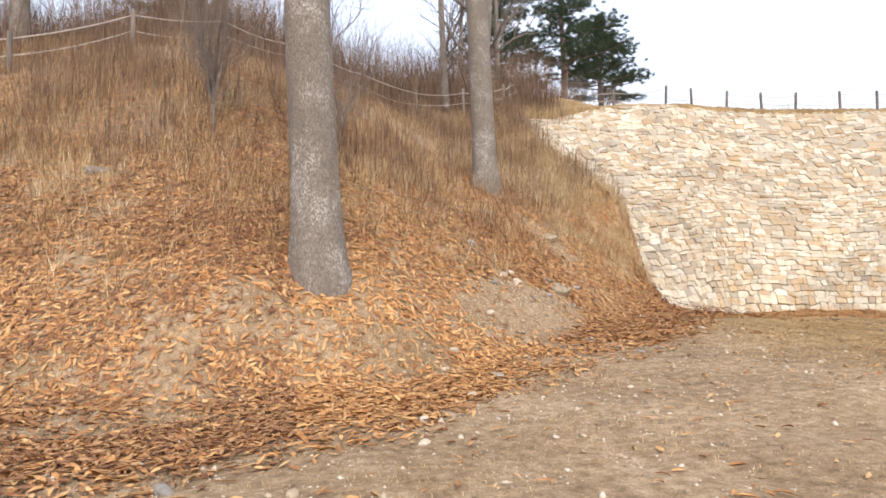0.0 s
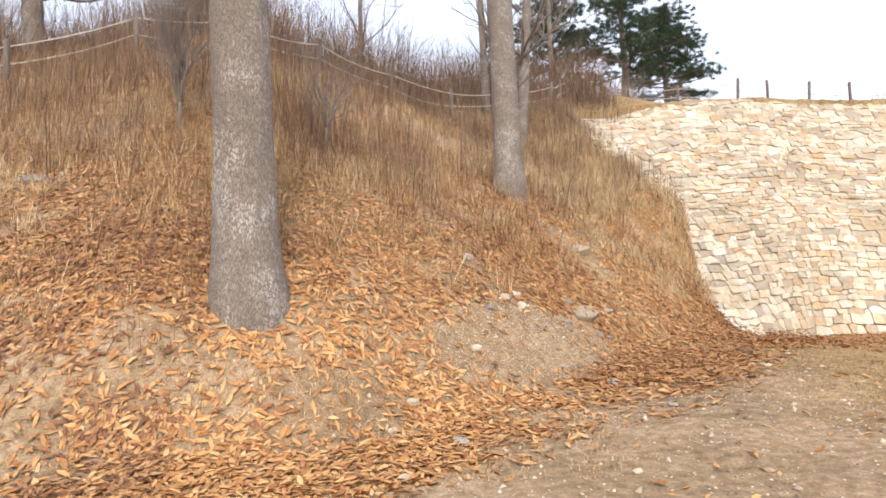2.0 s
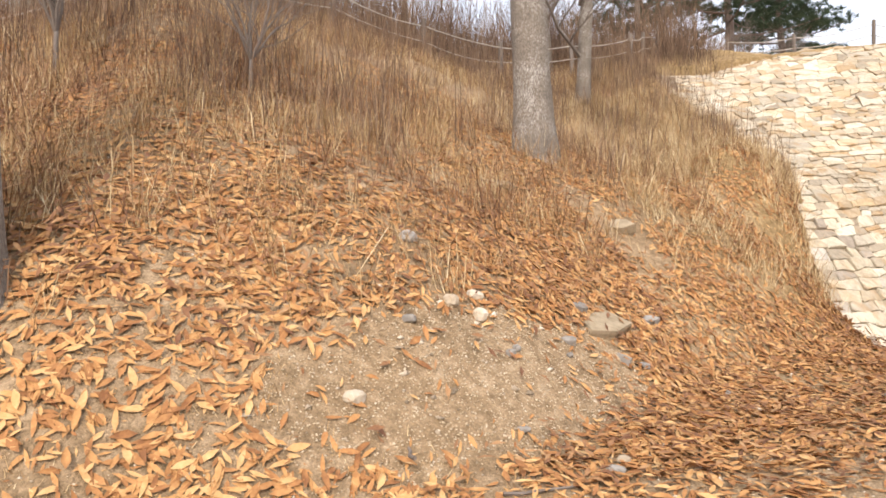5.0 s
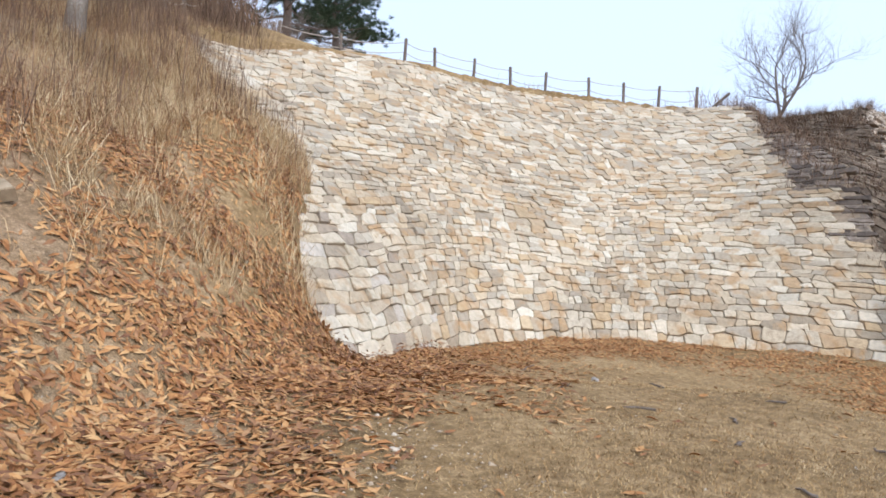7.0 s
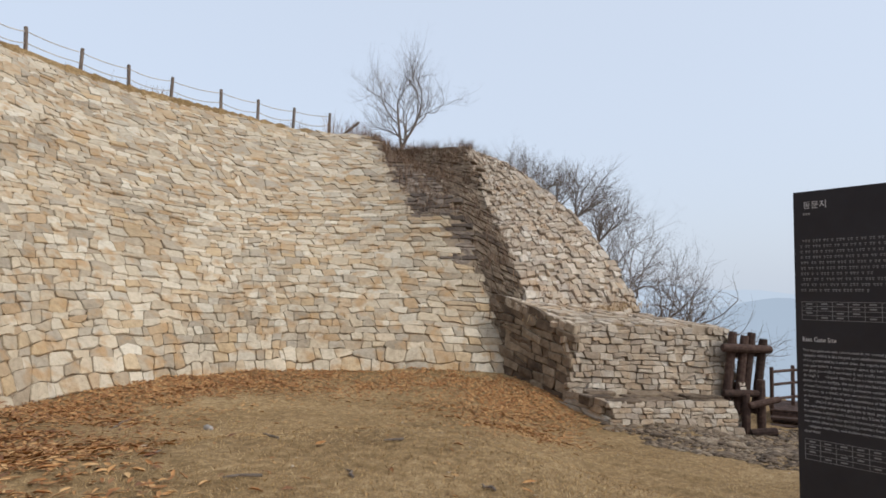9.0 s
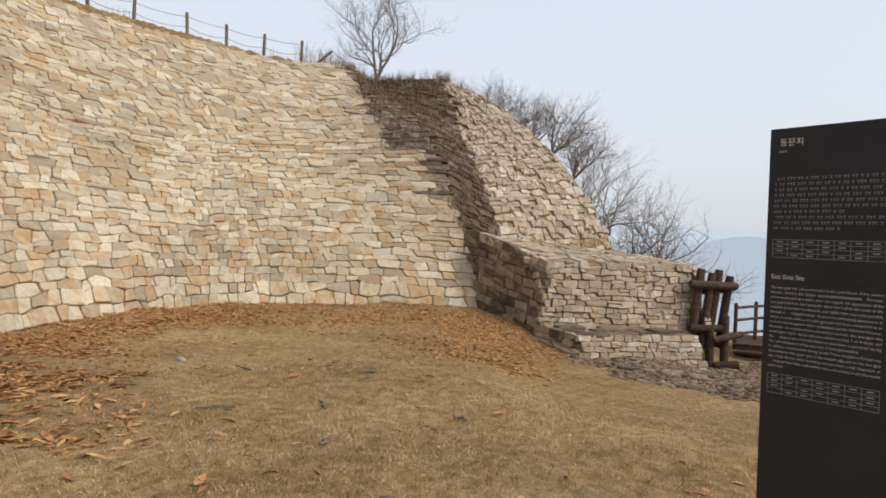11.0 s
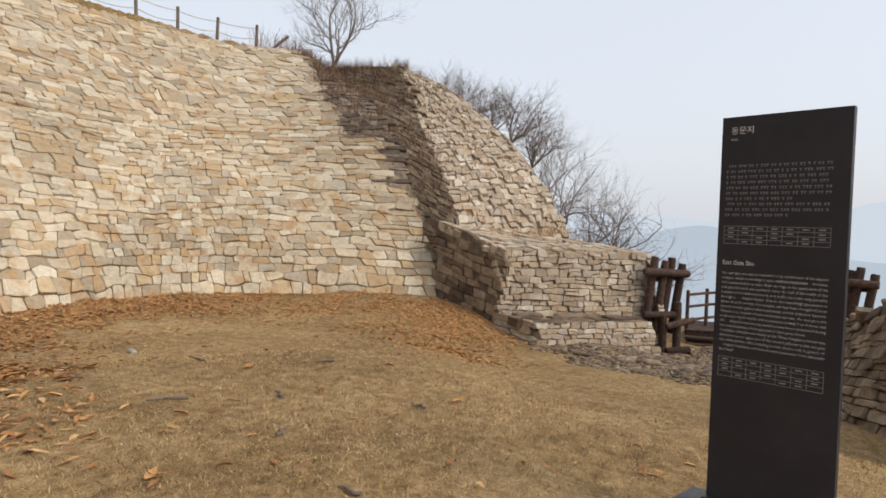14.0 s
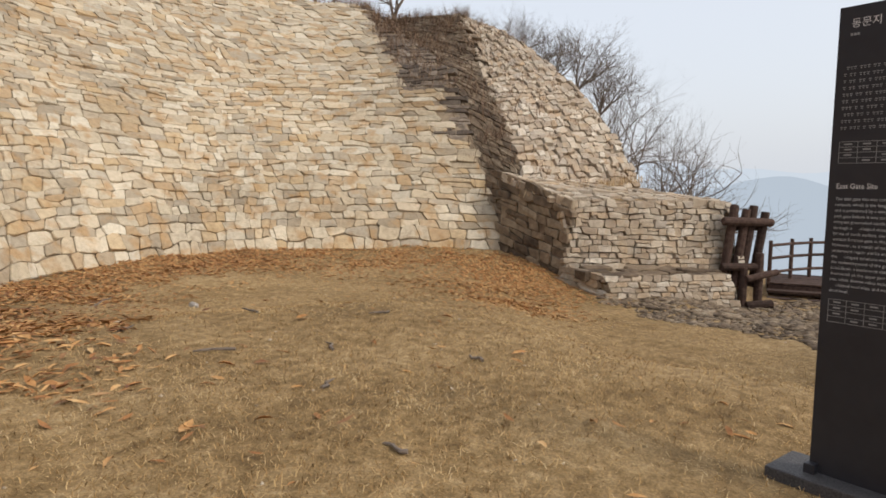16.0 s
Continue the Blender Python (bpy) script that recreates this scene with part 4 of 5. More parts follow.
W2 = 0.315
FACE = -0.0022


def lettering(name, text, x, z, size, mat, width=None):
    """Flat type on the face of the panel; x and z from its top left corner."""
    cu = bpy.data.curves.new(name, "FONT")
    cu.body, cu.size, cu.resolution_u = text, size, 2
    tmp = new(name, cu)
    me = bpy.data.meshes.new_from_object(tmp.evaluated_get(bpy.context.evaluated_depsgraph_get()))
    bpy.data.objects.remove(tmp)
    k = 1.0
    if width and len(me.vertices):
        k = width / max(v.co.x for v in me.vertices)
    for v in me.vertices:
        v.co = (-W2 + x + v.co.x * k, FACE, TOP - z + v.co.y)
    me.materials.clear()
    me.materials.append(mat)
    ob = new(name, me)
    ob.parent = panel
    if len(text) > 20:
        ob["kind"] = "stuff"
    return ob


def bars(name, rects, mat):
    V, F = [], []
    for x0, x1, z0, z1 in rects:
        i = len(V)
        V += [(-W2 + x0, FACE, TOP - z0), (-W2 + x1, FACE, TOP - z0), (-W2 + x1, FACE, TOP - z1), (-W2 + x0, FACE, TOP - z1)]
        F.append((i, i + 3, i + 2, i + 1))
    return mesh_ob(name, V, F, mat, panel)


lettering("title", "동문지", 0.05, 0.092, 0.044, INK)
bars("subtitle", [(0.05, 0.06, 0.118, 0.129), (0.063, 0.073, 0.118, 0.129), (0.076, 0.086, 0.118, 0.129)], INK_DIM)
rects = []
for row in range(10):
    z = 0.262 + row * 0.0292
    x = 0.034 + (0.01 if row in (0, 7) else 0)
    end = 0.535 if row not in (6, 9) else 0.36
    while x < end:
        w = rg.uniform(0.018, 0.06)
        n = max(1, int(w / 0.015))
        for q in range(n):
            rects.append((x + q * 0.0145, x + q * 0.0145 + 0.011, z, z + 0.004))
            rects.append((x + q * 0.0145 + 0.002, x + q * 0.0145 + 0.009, z + 0.008, z + 0.012))
        x += n * 0.0145 + 0.009
bars("paragraph", rects, INK_DIM)


def table(x0, x1, z0, z1, cols, rows):
    t = 0.0012
    r = [(x0, x1, z0 + (z1 - z0) * k / rows, z0 + (z1 - z0) * k / rows + 2 * t) for k in range(rows + 1)]
    r += [(x0 + (x1 - x0) * k / cols, x0 + (x1 - x0) * k / cols + 2 * t, z0, z1) for k in range(cols + 1)]
    for c in range(cols):
        for k in range(rows):
            if k == 0 or (c + k) % 3:
                cx, cz = x0 + (x1 - x0) * (c + 0.5) / cols, z0 + (z1 - z0) * (k + 0.5) / rows
                r.append((cx - 0.016, cx + 0.016, cz - 0.003, cz + 0.004))
    bars("table", r, INK_DIM)


table(0.034, 0.555, 0.59, 0.685, 7, 4)
lettering("heading", "East Gate Site", 0.034, 0.80, 0.034, INK, 0.165)
LINES = ["The east gate site was constructed in the central part of the eastern", "rampart, which is the longest section of                           Fortress,",
         "and is penetrated by a water drain. As regards the appearance of the", "east gate before it was surveyed, about the half of the inside of the",
         "rampart protruded northward, and traffic here was only possible", "through a     -shaped detour. Due to the remaining appearance in",
         "terms of earth surface, the east gate site has been recognized as an", "unusual fortress gate in that it possesses certain defensive features.",
         "However, as a result of two excavation surveys, the east gate site", "underwent repair works and renovations at least 3 or 4 times, and",
         "the     -shaped structure was found to have been constructed during", "the redevelopment of the gate site in later generations.",
         "In addition, a battlement dating to the Three Kingdoms Period was", "discovered on the upper part of the rampart adjacent to the east gate",
         "site, while diverse relics including mortars from a mill, fragments of", "    -shaped roof tiles, and mallets were excavated from the inside", "dead level."]
for k, text in enumerate(LINES):
    lettering("text_line", text, 0.034, 0.852 + k * 0.0262, 0.0195, INK_LINE, {11: 0.43, 16: 0.08}.get(k, 0.522))
bars("paragraph", [(0.315, 0.465, 0.868, 0.878)], INK_DIM)
table(0.034, 0.555, 1.305, 1.41, 7, 4)

# ---- log barriers, deck and railing at the gate ----
def log(owner, a, b, r, mat=None):
    V, F = [], []
    inv = owner.matrix_world.inverted()
    a, b = Vector(a), Vector(b)
    pts = [inv @ a.lerp(b, f) for f in (0, 0.03, 0.35, 0.7, 0.97, 1)]
    tube(V, F, pts, [r * 0.9, r, r * 1.02, r, r * 0.97, r * 0.88], 10)
    return mesh_ob("log", V, F, mat or LOGWOOD, owner)


def barrier(x, y, z, ux, uy, label):
    """Leaning uprights lashed between cross logs; (ux, uy) runs along it."""
    o = thing("log_barrier", pose(x, y, z), label, "barrier", group="log barriers at the gate")
    at = lambda s, h, back=0.0: (x + ux * s - uy * back, y + uy * s + ux * back, z + h)
    for s, h, lean in ((-0.50, 2.42, 0.24), (-0.20, 2.32, 0.24), (-0.04, 2.40, 0.26), (0.26, 2.25, 0.26)):
        log(o, at(s, 0.45), at(s + lean, h), 0.105)
    for s, h in ((-0.05, 0.95), (0.34, 1.28)):
        log(o, at(s, -0.1, -0.15), at(s, h, -0.15), 0.10)
    log(o, at(-0.62, 2.04, -0.14), at(0.62, 2.0, -0.14), 0.10)
    log(o, at(-0.3, 1.86, 0.14), at(0.55, 1.88, 0.14), 0.08)
    log(o, at(-0.6, 0.95, -0.14), at(0.3, 0.95, -0.14), 0.09)
    log(o, at(-0.05, 0.68, -0.3), at(0.72, 0.84, -0.3), 0.08)
    log(o, at(0.0, 0.02, -0.25), at(0.6, 0.08, -0.35), 0.11)
    return o


gx_, gy_ = 20.75, 2.02
barrier(gx_, gy_, ground_at(gx_, gy_), 0.50, -0.86, "dark leaning timber logs lashed at the wall end")
barrier(21.5, -2.3, ground_at(21.5, -2.3) - 0.05, -0.35, -0.93, "dark timber logs standing behind the rubble wall")
dz = ground_at(22.5, -0.1) + 0.02
deck = thing("timber_deck", pose(22.5, -0.3, dz), "dark reddish timber deck with two low steps", "deck")
for k in range(14):
    bm = bmesh.new()
    box(bm, 0.15 + k * 0.145, 0, 0.34, 0.135, 3.4, 0.04, 0.004)
    part("board", bm, LOGWOOD, deck)
for k, (dx, h) in enumerate(((-0.10, 0.17), (-0.42, 0.02))):
    bm = bmesh.new()
    box(bm, dx, 0, h, 0.32, 3.4, 0.06, 0.006)
    part("step", bm, LOGWOOD, deck)
bm = bmesh.new()
box(bm, 1.1, 0, 0.10, 2.0, 3.3, 0.4, 0.01)
part("frame", bm, LOGWOOD, deck)
rail = thing("timber_railing", pose(23.2, 1.1, dz + 0.35), "dark timber post-and-rail railing on the deck", "railing")
rp = [(22.7, 1.35, 0.0), (23.6, 0.8, 0.0), (24.2, 0.3, 0.0), (24.5, -0.1, 0.0), (24.8, -0.75, -0.3), (24.8, -1.7, -0.3)]
for x, y, h in rp:
    log(rail, (x, y, dz + 0.2 + h), (x, y, dz + 1.45 + h), 0.05)
for (xa, ya, ha), (xb, yb, hb) in zip(rp[:-1], rp[1:]):
    for hh in (1.32, 0.98, 0.6):
        log(rail, (xa, ya, dz + hh + ha), (xb, yb, dz + hh + hb), 0.04)

# ---- pale planks beside the stele ----
for k in range(3):
    px, py = 8.95 - k * 0.17, -0.36 - k * 0.05
    zz = ground_at(px, py)
    pl = thing("plank", pose(px, py, zz + 0.06, 0, 2, -72 + k * 1.5), "pale weathered plank lying on the dry lawn", "plank", group="planks on the lawn")
    bm = bmesh.new()
    box(bm, 0, 0, 0, 1.6, 0.15, 0.10, 0.01)
    part("board", bm, PLANK, pl)


# ---- rocks lying on the path and bank ----
def rock(x, y, sx, sy, sz_, mat, label, seed):
    rg = random.Random(seed)
    bm = bmesh.new()
    bmesh.ops.create_icosphere(bm, subdivisions=2, radius=1.0)
    for v in bm.verts:
        q = v.co.normalized()
        cut = max(abs(q.x) * 0.95, abs(q.y) * 0.9, abs(q.z) * 0.85)
        v.co = q * (0.55 + 0.45 / max(cut, 0.6)) * 0.75 * (1 + 0.16 * noise.noise(q * 1.7 + Vector((seed, 0, 0))))
        v.co = Vector((v.co.x * sx / 2, v.co.y * sy / 2, v.co.z * sz_ / 2))
    me = bpy.data.meshes.new("rock")
    bm.to_mesh(me)
    bm.free()
    me.materials.append(mat)
    ob = new("rock", me)
    ob.matrix_world = pose(x, y, ground_at(x, y) + sz_ * 0.12, rg.uniform(-12, 12), rg.uniform(-12, 12), rg.uniform(0, 360))
    return tagged(ob, label, "rock")


def slab(x, y, w, d, h, tilt, turn, mat, label, seed):
    """A flat-faced broken slab bedded in the soil: an uneven outline, a worn rim and a nearly plane top."""
    rg = random.Random(seed)
    n = 6
    ring = [(math.cos(2 * math.pi * k / n + rg.uniform(-0.3, 0.3)) * w / 2 * rg.uniform(0.75, 1.15), math.sin(2 * math.pi * k / n + rg.uniform(-0.3, 0.3)) * d / 2 * rg.uniform(0.75, 1.15)) for k in range(n)]
    V, F = [], []
    for f, z in ((0.98, -h), (1.0, h * 0.22), (0.95, h * 0.36), (0.5, h * 0.42)):
        V += [(a * f, b * f, z + rg.uniform(-0.06, 0.06) * h) for a, b in ring]
    V.append((0, 0, h * 0.43))
    for r in range(3):
        F += [(r * n + k, r * n + (k + 1) % n, (r + 1) * n + (k + 1) % n, (r + 1) * n + k) for k in range(n)]
    F += [(3 * n + k, 3 * n + (k + 1) % n, 4 * n) for k in range(n)]
    ob = mesh_ob("rock_slab", V, F, mat)
    ob.matrix_world = pose(x, y, ground_at(x, y) + h * 0.15, *tilt, turn)
    return tagged(ob, label, "rock")


slab(1.42, 5.80, 0.62, 0.48, 0.13, (30, 6), 20, SLABROCK, "tan flat-faced slab bedded in the leafy bank", 1)
slab(0.42, 7.82, 0.62, 0.26, 0.10, (26, 8), -18, SLABROCK, "long pale slab lying among leaves on the bank", 2)
slab(2.02, 7.95, 0.55, 0.30, 0.09, (34, 4), -35, SLABROCK, "pale slab showing through the eroded bank", 3)
slab(1.21, 5.87, 0.22, 0.16, 0.08, (25, 0), 40, GREYROCK, "blue-grey flat stone leaning on a slab", 4)
slab(1.98, 6.36, 0.26, 0.15, 0.07, (28, 0), 0, GREYROCK, "blue-grey flat stone among fallen leaves", 5)
slab(1.57, 5.55, 0.19, 0.15, 0.07, (20, 10), 70, GREYROCK, "blue-grey flat stone among fallen leaves", 6)
slab(1.03, 5.30, 0.16, 0.13, 0.07, (22, 0), 10, GREYROCK, "blue-grey angular stone on the sandy soil", 7)
slab(-6.66, 6.05, 0.42, 0.26, 0.10, (28, 0), 15, GREYROCK, "grey stone half buried in the grassy bank", 8)
slab(3.48, 4.42, 0.24, 0.14, 0.07, (4, 6), 50, PALEROCK, "pale flat stone at the edge of the lawn", 9)
ROCKS = [(0.0, 4.8, .17, .15, .14, 0), (0.24, 4.86, .18, .16, .15, 0), (0.2, 5.05, .2, .15, .12, 0), (-1.39, 2.6, .2, .14, .1, 0), (-1.0, 1.95, .2, .16, .08, 1),
         (.53, 4.75, .1, .09, .07, 1), (-.3, 4.4, .15, .12, .09, 1), (-.57, 3.66, .2, .15, .12, 0), (-.41, 5.38, .22, .18, .16, 1), (.48, 4.67, .12, .1, .08, 1), (.53, 4.04, .13, .1, .06, 1), (1.1, 3.76, .16, .08, .06, 1), (-2.24, 0.2, .16, .12, .09, 0), (2.5, 5.6, .22, .08, .06, 1), (1.18, 3.9, .17, .12, .07, 0), (1.0, 5.1, .1, .08, .06, 1),
         (-1.53, 1.15, .16, .12, .09, 0), (1.75, 5.6, .16, .12, .08, 1), (2.6, 5.2, .13, .1, .06, 0), (-1.6, 2.2, .14, .1, .07, 0), (-3.4, -1.6, .13, .1, .06, 0), (-2.4, -.6, .16, .1, .07, 0),
         (.2, .9, .1, .08, .05, 0), (1.3, 2.6, .15, .11, .06, 1), (3.4, 4.6, .14, .1, .05, 0), (-4.2, -1.2, .25, .12, .1, 1), (10.3, 8.9, .22, .13, .12, 1), (8.0, 7.5, .12, .1, .05, 0)]
for k, (x, y, a, b, c, kind_) in enumerate(ROCKS):
    rock(x, y, a, b, c, (PALEROCK, GREYROCK)[kind_], ("pale angular rock on the sandy soil", "blue-grey angular rock on the sandy soil")[kind_], k)


# ---- scattered stuff, made in bulk ----
R = np.random.RandomState(4)


def normals(x, y):
    e = 0.12
    n = np.stack([-(lie(x + e, y) - lie(x - e, y)) / (2 * e), -(lie(x, y + e) - lie(x, y - e)) / (2 * e), np.ones_like(x)], -1)
    return n / np.linalg.norm(n, axis=1)[:, None]


def inside_wall(x, y):
    """True where the stone facing stands."""
    i = np.clip(np.searchsorted(GX, x) - 1, 0, len(GX) - 2)
    j = np.clip(np.searchsorted(GY, y) - 1, 0, len(GY) - 2)
    return faced[i, j] | faced[i + 1, j] | faced[i, j + 1] | faced[i + 1, j + 1]


def bulk(name, V, F, mat, label, category, smooth=False):
    me = bpy.data.meshes.new(name)
    n, k = F.shape
    me.vertices.add(len(V))
    me.vertices.foreach_set("co", V.astype(np.float32).ravel())
    me.loops.add(n * k)
    me.loops.foreach_set("vertex_index", F.astype(np.int32).ravel())
    me.polygons.add(n)
    me.polygons.foreach_set("loop_start", np.arange(n, dtype=np.int32) * k)
    me.polygons.foreach_set("loop_total", np.full(n, k, np.int32))
    me.materials.append(mat)
    me.update(calc_edges=True)
    ob = new(name, me)
    return tagged(ob, label, category, kind="stuff")


def scatter(n, x0, x1, y0, y1, density):
    """n tries over a rectangle, kept by density(x, y) in 0..1."""
    x, y = R.uniform(x0, x1, n), R.uniform(y0, y1, n)
    keep = R.rand(n) < density(x, y)
    return x[keep], y[keep]


def patch(x, y, s, seed):
    return np.array([fnoise(a, b, s, seed) for a, b in zip(x, y)])


BARE = [(0.2, 4.3, 1.95, 0.58, 41, 1.0), (1.9, 8.05, 0.95, 0.38, -45, 0.9), (3.38, 8.46, 0.5, 0.28, 10, 0.9), (4.12, 8.22, 0.5, 0.26, 20, 0.9), (-3.2, 2.38, 0.85, 0.28, 0, 0.7), (-2.0, 2.32, 0.7, 0.36, -10, 0.7),
        (-6.2, 2.2, 0.65, 0.26, -5, 0.8), (-6.3, 1.7, 0.5, 0.25, 0, 0.7), (-4.2, 0.9, 0.7, 0.25, -10, 0.6), (-0.5, 1.9, 0.8, 0.3, 20, 0.6), (-8.2, 1.6, 0.9, 0.3, 0, 0.7), (-6.7, 6.0, 0.6, 0.3, 0, 0.7)]


def bare(x, y):
    """1 on the open sandy patches of the bank and its foot, with ragged rims."""
    wob = 0.22 * patch(x, y, 2.2, 11.0) + 0.15 * patch(x, y, 5.5, 12.0)
    k = np.zeros(len(x))
    for cx, cy, a, b, turn, amount in BARE:
        c, s = math.cos(radians(turn)), math.sin(radians(turn))
        u, v = ((x - cx) * c + (y - cy) * s) / a, (-(x - cx) * s + (y - cy) * c) / b
        k = np.maximum(k, amount * np.clip((1.06 + wob - np.hypot(u, v)) / 0.35, 0, 1))
    return k


def leaf_density(x, y):
    d = toe_distance(x, y)
    reach = np.interp(x, [-8, -5, -2.3, -1.2, 0, 2.5, 4.5], [2.7, 2.5, 1.75, 0.9, 1.0, 1.5, 1.5])
    d = np.where(x < 6, np.where(d < 0, d / reach, d), d)
    bank = np.interp(d, [-1.3, -1.0, -0.65, 0, 2.0, 3.2, 5, 9, 14], [0, 0.22, 0.85, 1, 0.95, 0.55, 0.4, 0.3, 0.15]) * (x < 8.2)
    foot = np.interp(d, [-3.0, -2.0, -1.1, 0.0], [0, 0.2, 0.9, 1]) * (x >= 6.0) * (x < 18.6)
    spill = np.exp(-(((x - 17.0) / 2.2) ** 2 + ((y - 6.6) / 1.5) ** 2)) * 1.0
    thin = np.where(x > 4.5, 0.005, 0.012) * (x < 16)
    spill = np.maximum(spill, 0.7 * np.exp(-(((x - 14.8) / 1.6) ** 2 + ((y - 5.6) / 0.8) ** 2)))
    k = np.maximum(np.maximum(bank, foot), np.maximum(spill, thin))
    k = k * (1 - 0.94 * bare(x, y)) * np.clip(0.84 + 1.2 * patch(x, y, 0.55, 5.0) + 0.8 * patch(x, y, 1.7, 2.0), 0.14, 1)
    return np.where(inside_wall(x, y) | (x > 19.5), 0, k)


def leaves(name, n, box_, size, lift, label, mat=LEAF, plain=False):
    x, y = scatter(n, *box_, leaf_density)
    m = len(x)
    nm = normals(x, y)
    nm = nm + R.normal(0, 0.15, (m, 3))
    nm /= np.linalg.norm(nm, axis=1)[:, None]
    t = R.normal(0, 1, (m, 3))
    t -= (t * nm).sum(1)[:, None] * nm
    t /= np.linalg.norm(t, axis=1)[:, None]
    s = np.cross(nm, t)
    L = R.uniform(*size, m)[:, None]
    Wd = L * R.uniform(0.20, 0.36, m)[:, None]
    curl = R.uniform(-0.24, 0.24, m)[:, None] * L
    fold = R.uniform(0.0, 0.35, m)[:, None] * Wd
    c = np.stack([x, y, lie(x, y) + R.uniform(0.004, lift, m)], -1)
    sh = [(-0.5, 0, 0.5, 0), (-0.22, 0.36, 0.1, 1), (-0.22, -0.36, 0.1, 1), (-0.12, 0, 0.05, 0), (0.14, 0.48, 0.05, 1), (0.14, -0.48, 0.05, 1), (0.5, 0, 0.55, 0)]
    if plain:
        sh = [sh[0], (0.0, 0.5, 0.05, 1), (0.0, -0.5, 0.05, 1), (0.0, 0, 0.0, 0), sh[6]]
    V = np.stack([c + t * L * a + s * Wd * b + nm * (curl * k + fold * f) for a, b, k, f in sh], 1).reshape(-1, 3)
    base = (np.arange(m) * len(sh))[:, None]
    tri = [(0, 3, 1), (0, 2, 3), (1, 3, 4), (2, 5, 3), (3, 6, 4), (3, 5, 6)]
    if plain:
        tri = [(0, 3, 1), (0, 2, 3), (1, 3, 4), (2, 4, 3)]
    F = np.concatenate([base + np.array(f) for f in tri], 0)
    return bulk(name, V, F, mat, label, "leaves")


leaves("leaf_litter", 250000, (-13, 8.5, -2.5, 11.5), (0.07, 0.165), 0.032, "thick litter of orange-brown fallen oak leaves on the bank")
leaves("leaf_litter", 110000, (-18, 9, 3.4, 24), (0.07, 0.15), 0.20, "thin litter of dark brown weathered leaves on the upper bank", LEAF_OLD, True)
leaves("leaf_litter", 60000, (-14, -3.4, -1.5, 8), (0.07, 0.15), 0.06, "dark brown weathered leaves mixed into the bank litter", LEAF_OLD, True)
leaves("leaf_crumbs", 60000, (-9, 8, -2, 10.5), (0.025, 0.07), 0.018, "crumbled brown leaf fragments under the litter", LEAF, True)
leaves("leaf_litter", 84000, (6, 19.5, 4, 13.5), (0.07, 0.13), 0.04, "orange-brown fallen leaves drifted along the wall foot")
leaves("leaf_litter", 9000, (-6, 16, -6, 11), (0.04, 0.09), 0.025, "scattered brown leaves on the path and lawn")


def blades(name, x, y, length, width, lean, mat, label, per=1, radius=0.05, category="grass", stiff=0.5, z=None):
    x, y = np.repeat(x, per), np.repeat(y, per)
    m = len(x)
    if per > 1:
        x, y = x + R.normal(0, radius, m), y + R.normal(0, radius, m)
    z = lie(x, y) - 0.01 if z is None else np.repeat(z, per)
    h = R.uniform(*length, m)
    a = R.uniform(0, 2 * math.pi, m)
    ln = R.uniform(0.1, 1.0, m) * lean
    dx, dy = np.cos(a) * ln, np.sin(a) * ln
    w = R.uniform(0.6, 1.2, m) * width
    b = R.uniform(0, 2 * math.pi, m)
    wx, wy = np.cos(b) * w, np.sin(b) * w
    c = np.stack([x, y, z], -1)
    mid = c + np.stack([dx * h * 0.35, dy * h * 0.35, h * 0.6], -1)
    tip = c + np.stack([dx * h, dy * h, h * np.maximum(0.25, 1 - stiff * ln * 0.9)], -1)
    wv = np.stack([wx, wy, 0 * wx], -1)
    V = np.stack([c - wv, c + wv, mid - wv * 0.75, mid + wv * 0.75, tip], 1).reshape(-1, 3)
    base = (np.arange(m) * 5)[:, None]
    F = np.concatenate([base + np.array(f) for f in ((0, 1, 3), (0, 3, 2), (2, 3, 4))], 0)
    return bulk(name, V, F, mat, label, category)


def bank_grass(x, y):
    d = toe_distance(x, y)
    k = np.interp(d, [0.5, 1.5, 2.8, 12], [0, 0.20, 0.80, 0.9]) * (x < 9)
    k = np.maximum(k, np.exp(-(((x - 5.2) / 0.7) ** 2 + ((y - 10.9) / 1.3) ** 2)) * 0.5)
    k = np.maximum(k, np.exp(-(((x - 1.5) / 0.9) ** 2 + ((y - 9.4) / 0.6) ** 2)))
    k = k * np.clip(0.55 + 1.5 * patch(x, y, 0.7, 2.0), 0.10, 1) * (1 - bare(x, y))
    return np.where(inside_wall(x, y), 0, k)


PALESTRAW = material("pale_straw", [(0.1, (0.30, 0.19, 0.09)), (0.4, (0.47, 0.32, 0.16)), (0.65, (0.60, 0.45, 0.25)), (0.95, (0.74, 0.62, 0.40))], scale=3, island=0.8, rough=0.8, bump=0, coarse=(0.6, 0.3))
x, y = scatter(15000, -18, 8.8, 2, 24, bank_grass)
blades("dry_grass", x, y, (0.18, 0.58), 0.0032, 1.15, DRYGRASS, "straw-coloured dry grass tufts on the bank", per=17, radius=0.07)
x, y = scatter(1500, 2.4, 7.6, 8.2, 17, lambda x, y: np.where((toe_distance(x, y) > 0.6) & ~inside_wall(x, y), np.clip(0.5 + 1.4 * patch(x, y, 0.8, 8.0), 0.05, 1), 0))
blades("dry_grass", x, y, (0.28, 0.65), 0.0032, 1.5, PALESTRAW, "long straw grass hanging beside the wall edge", per=16, radius=0.09)


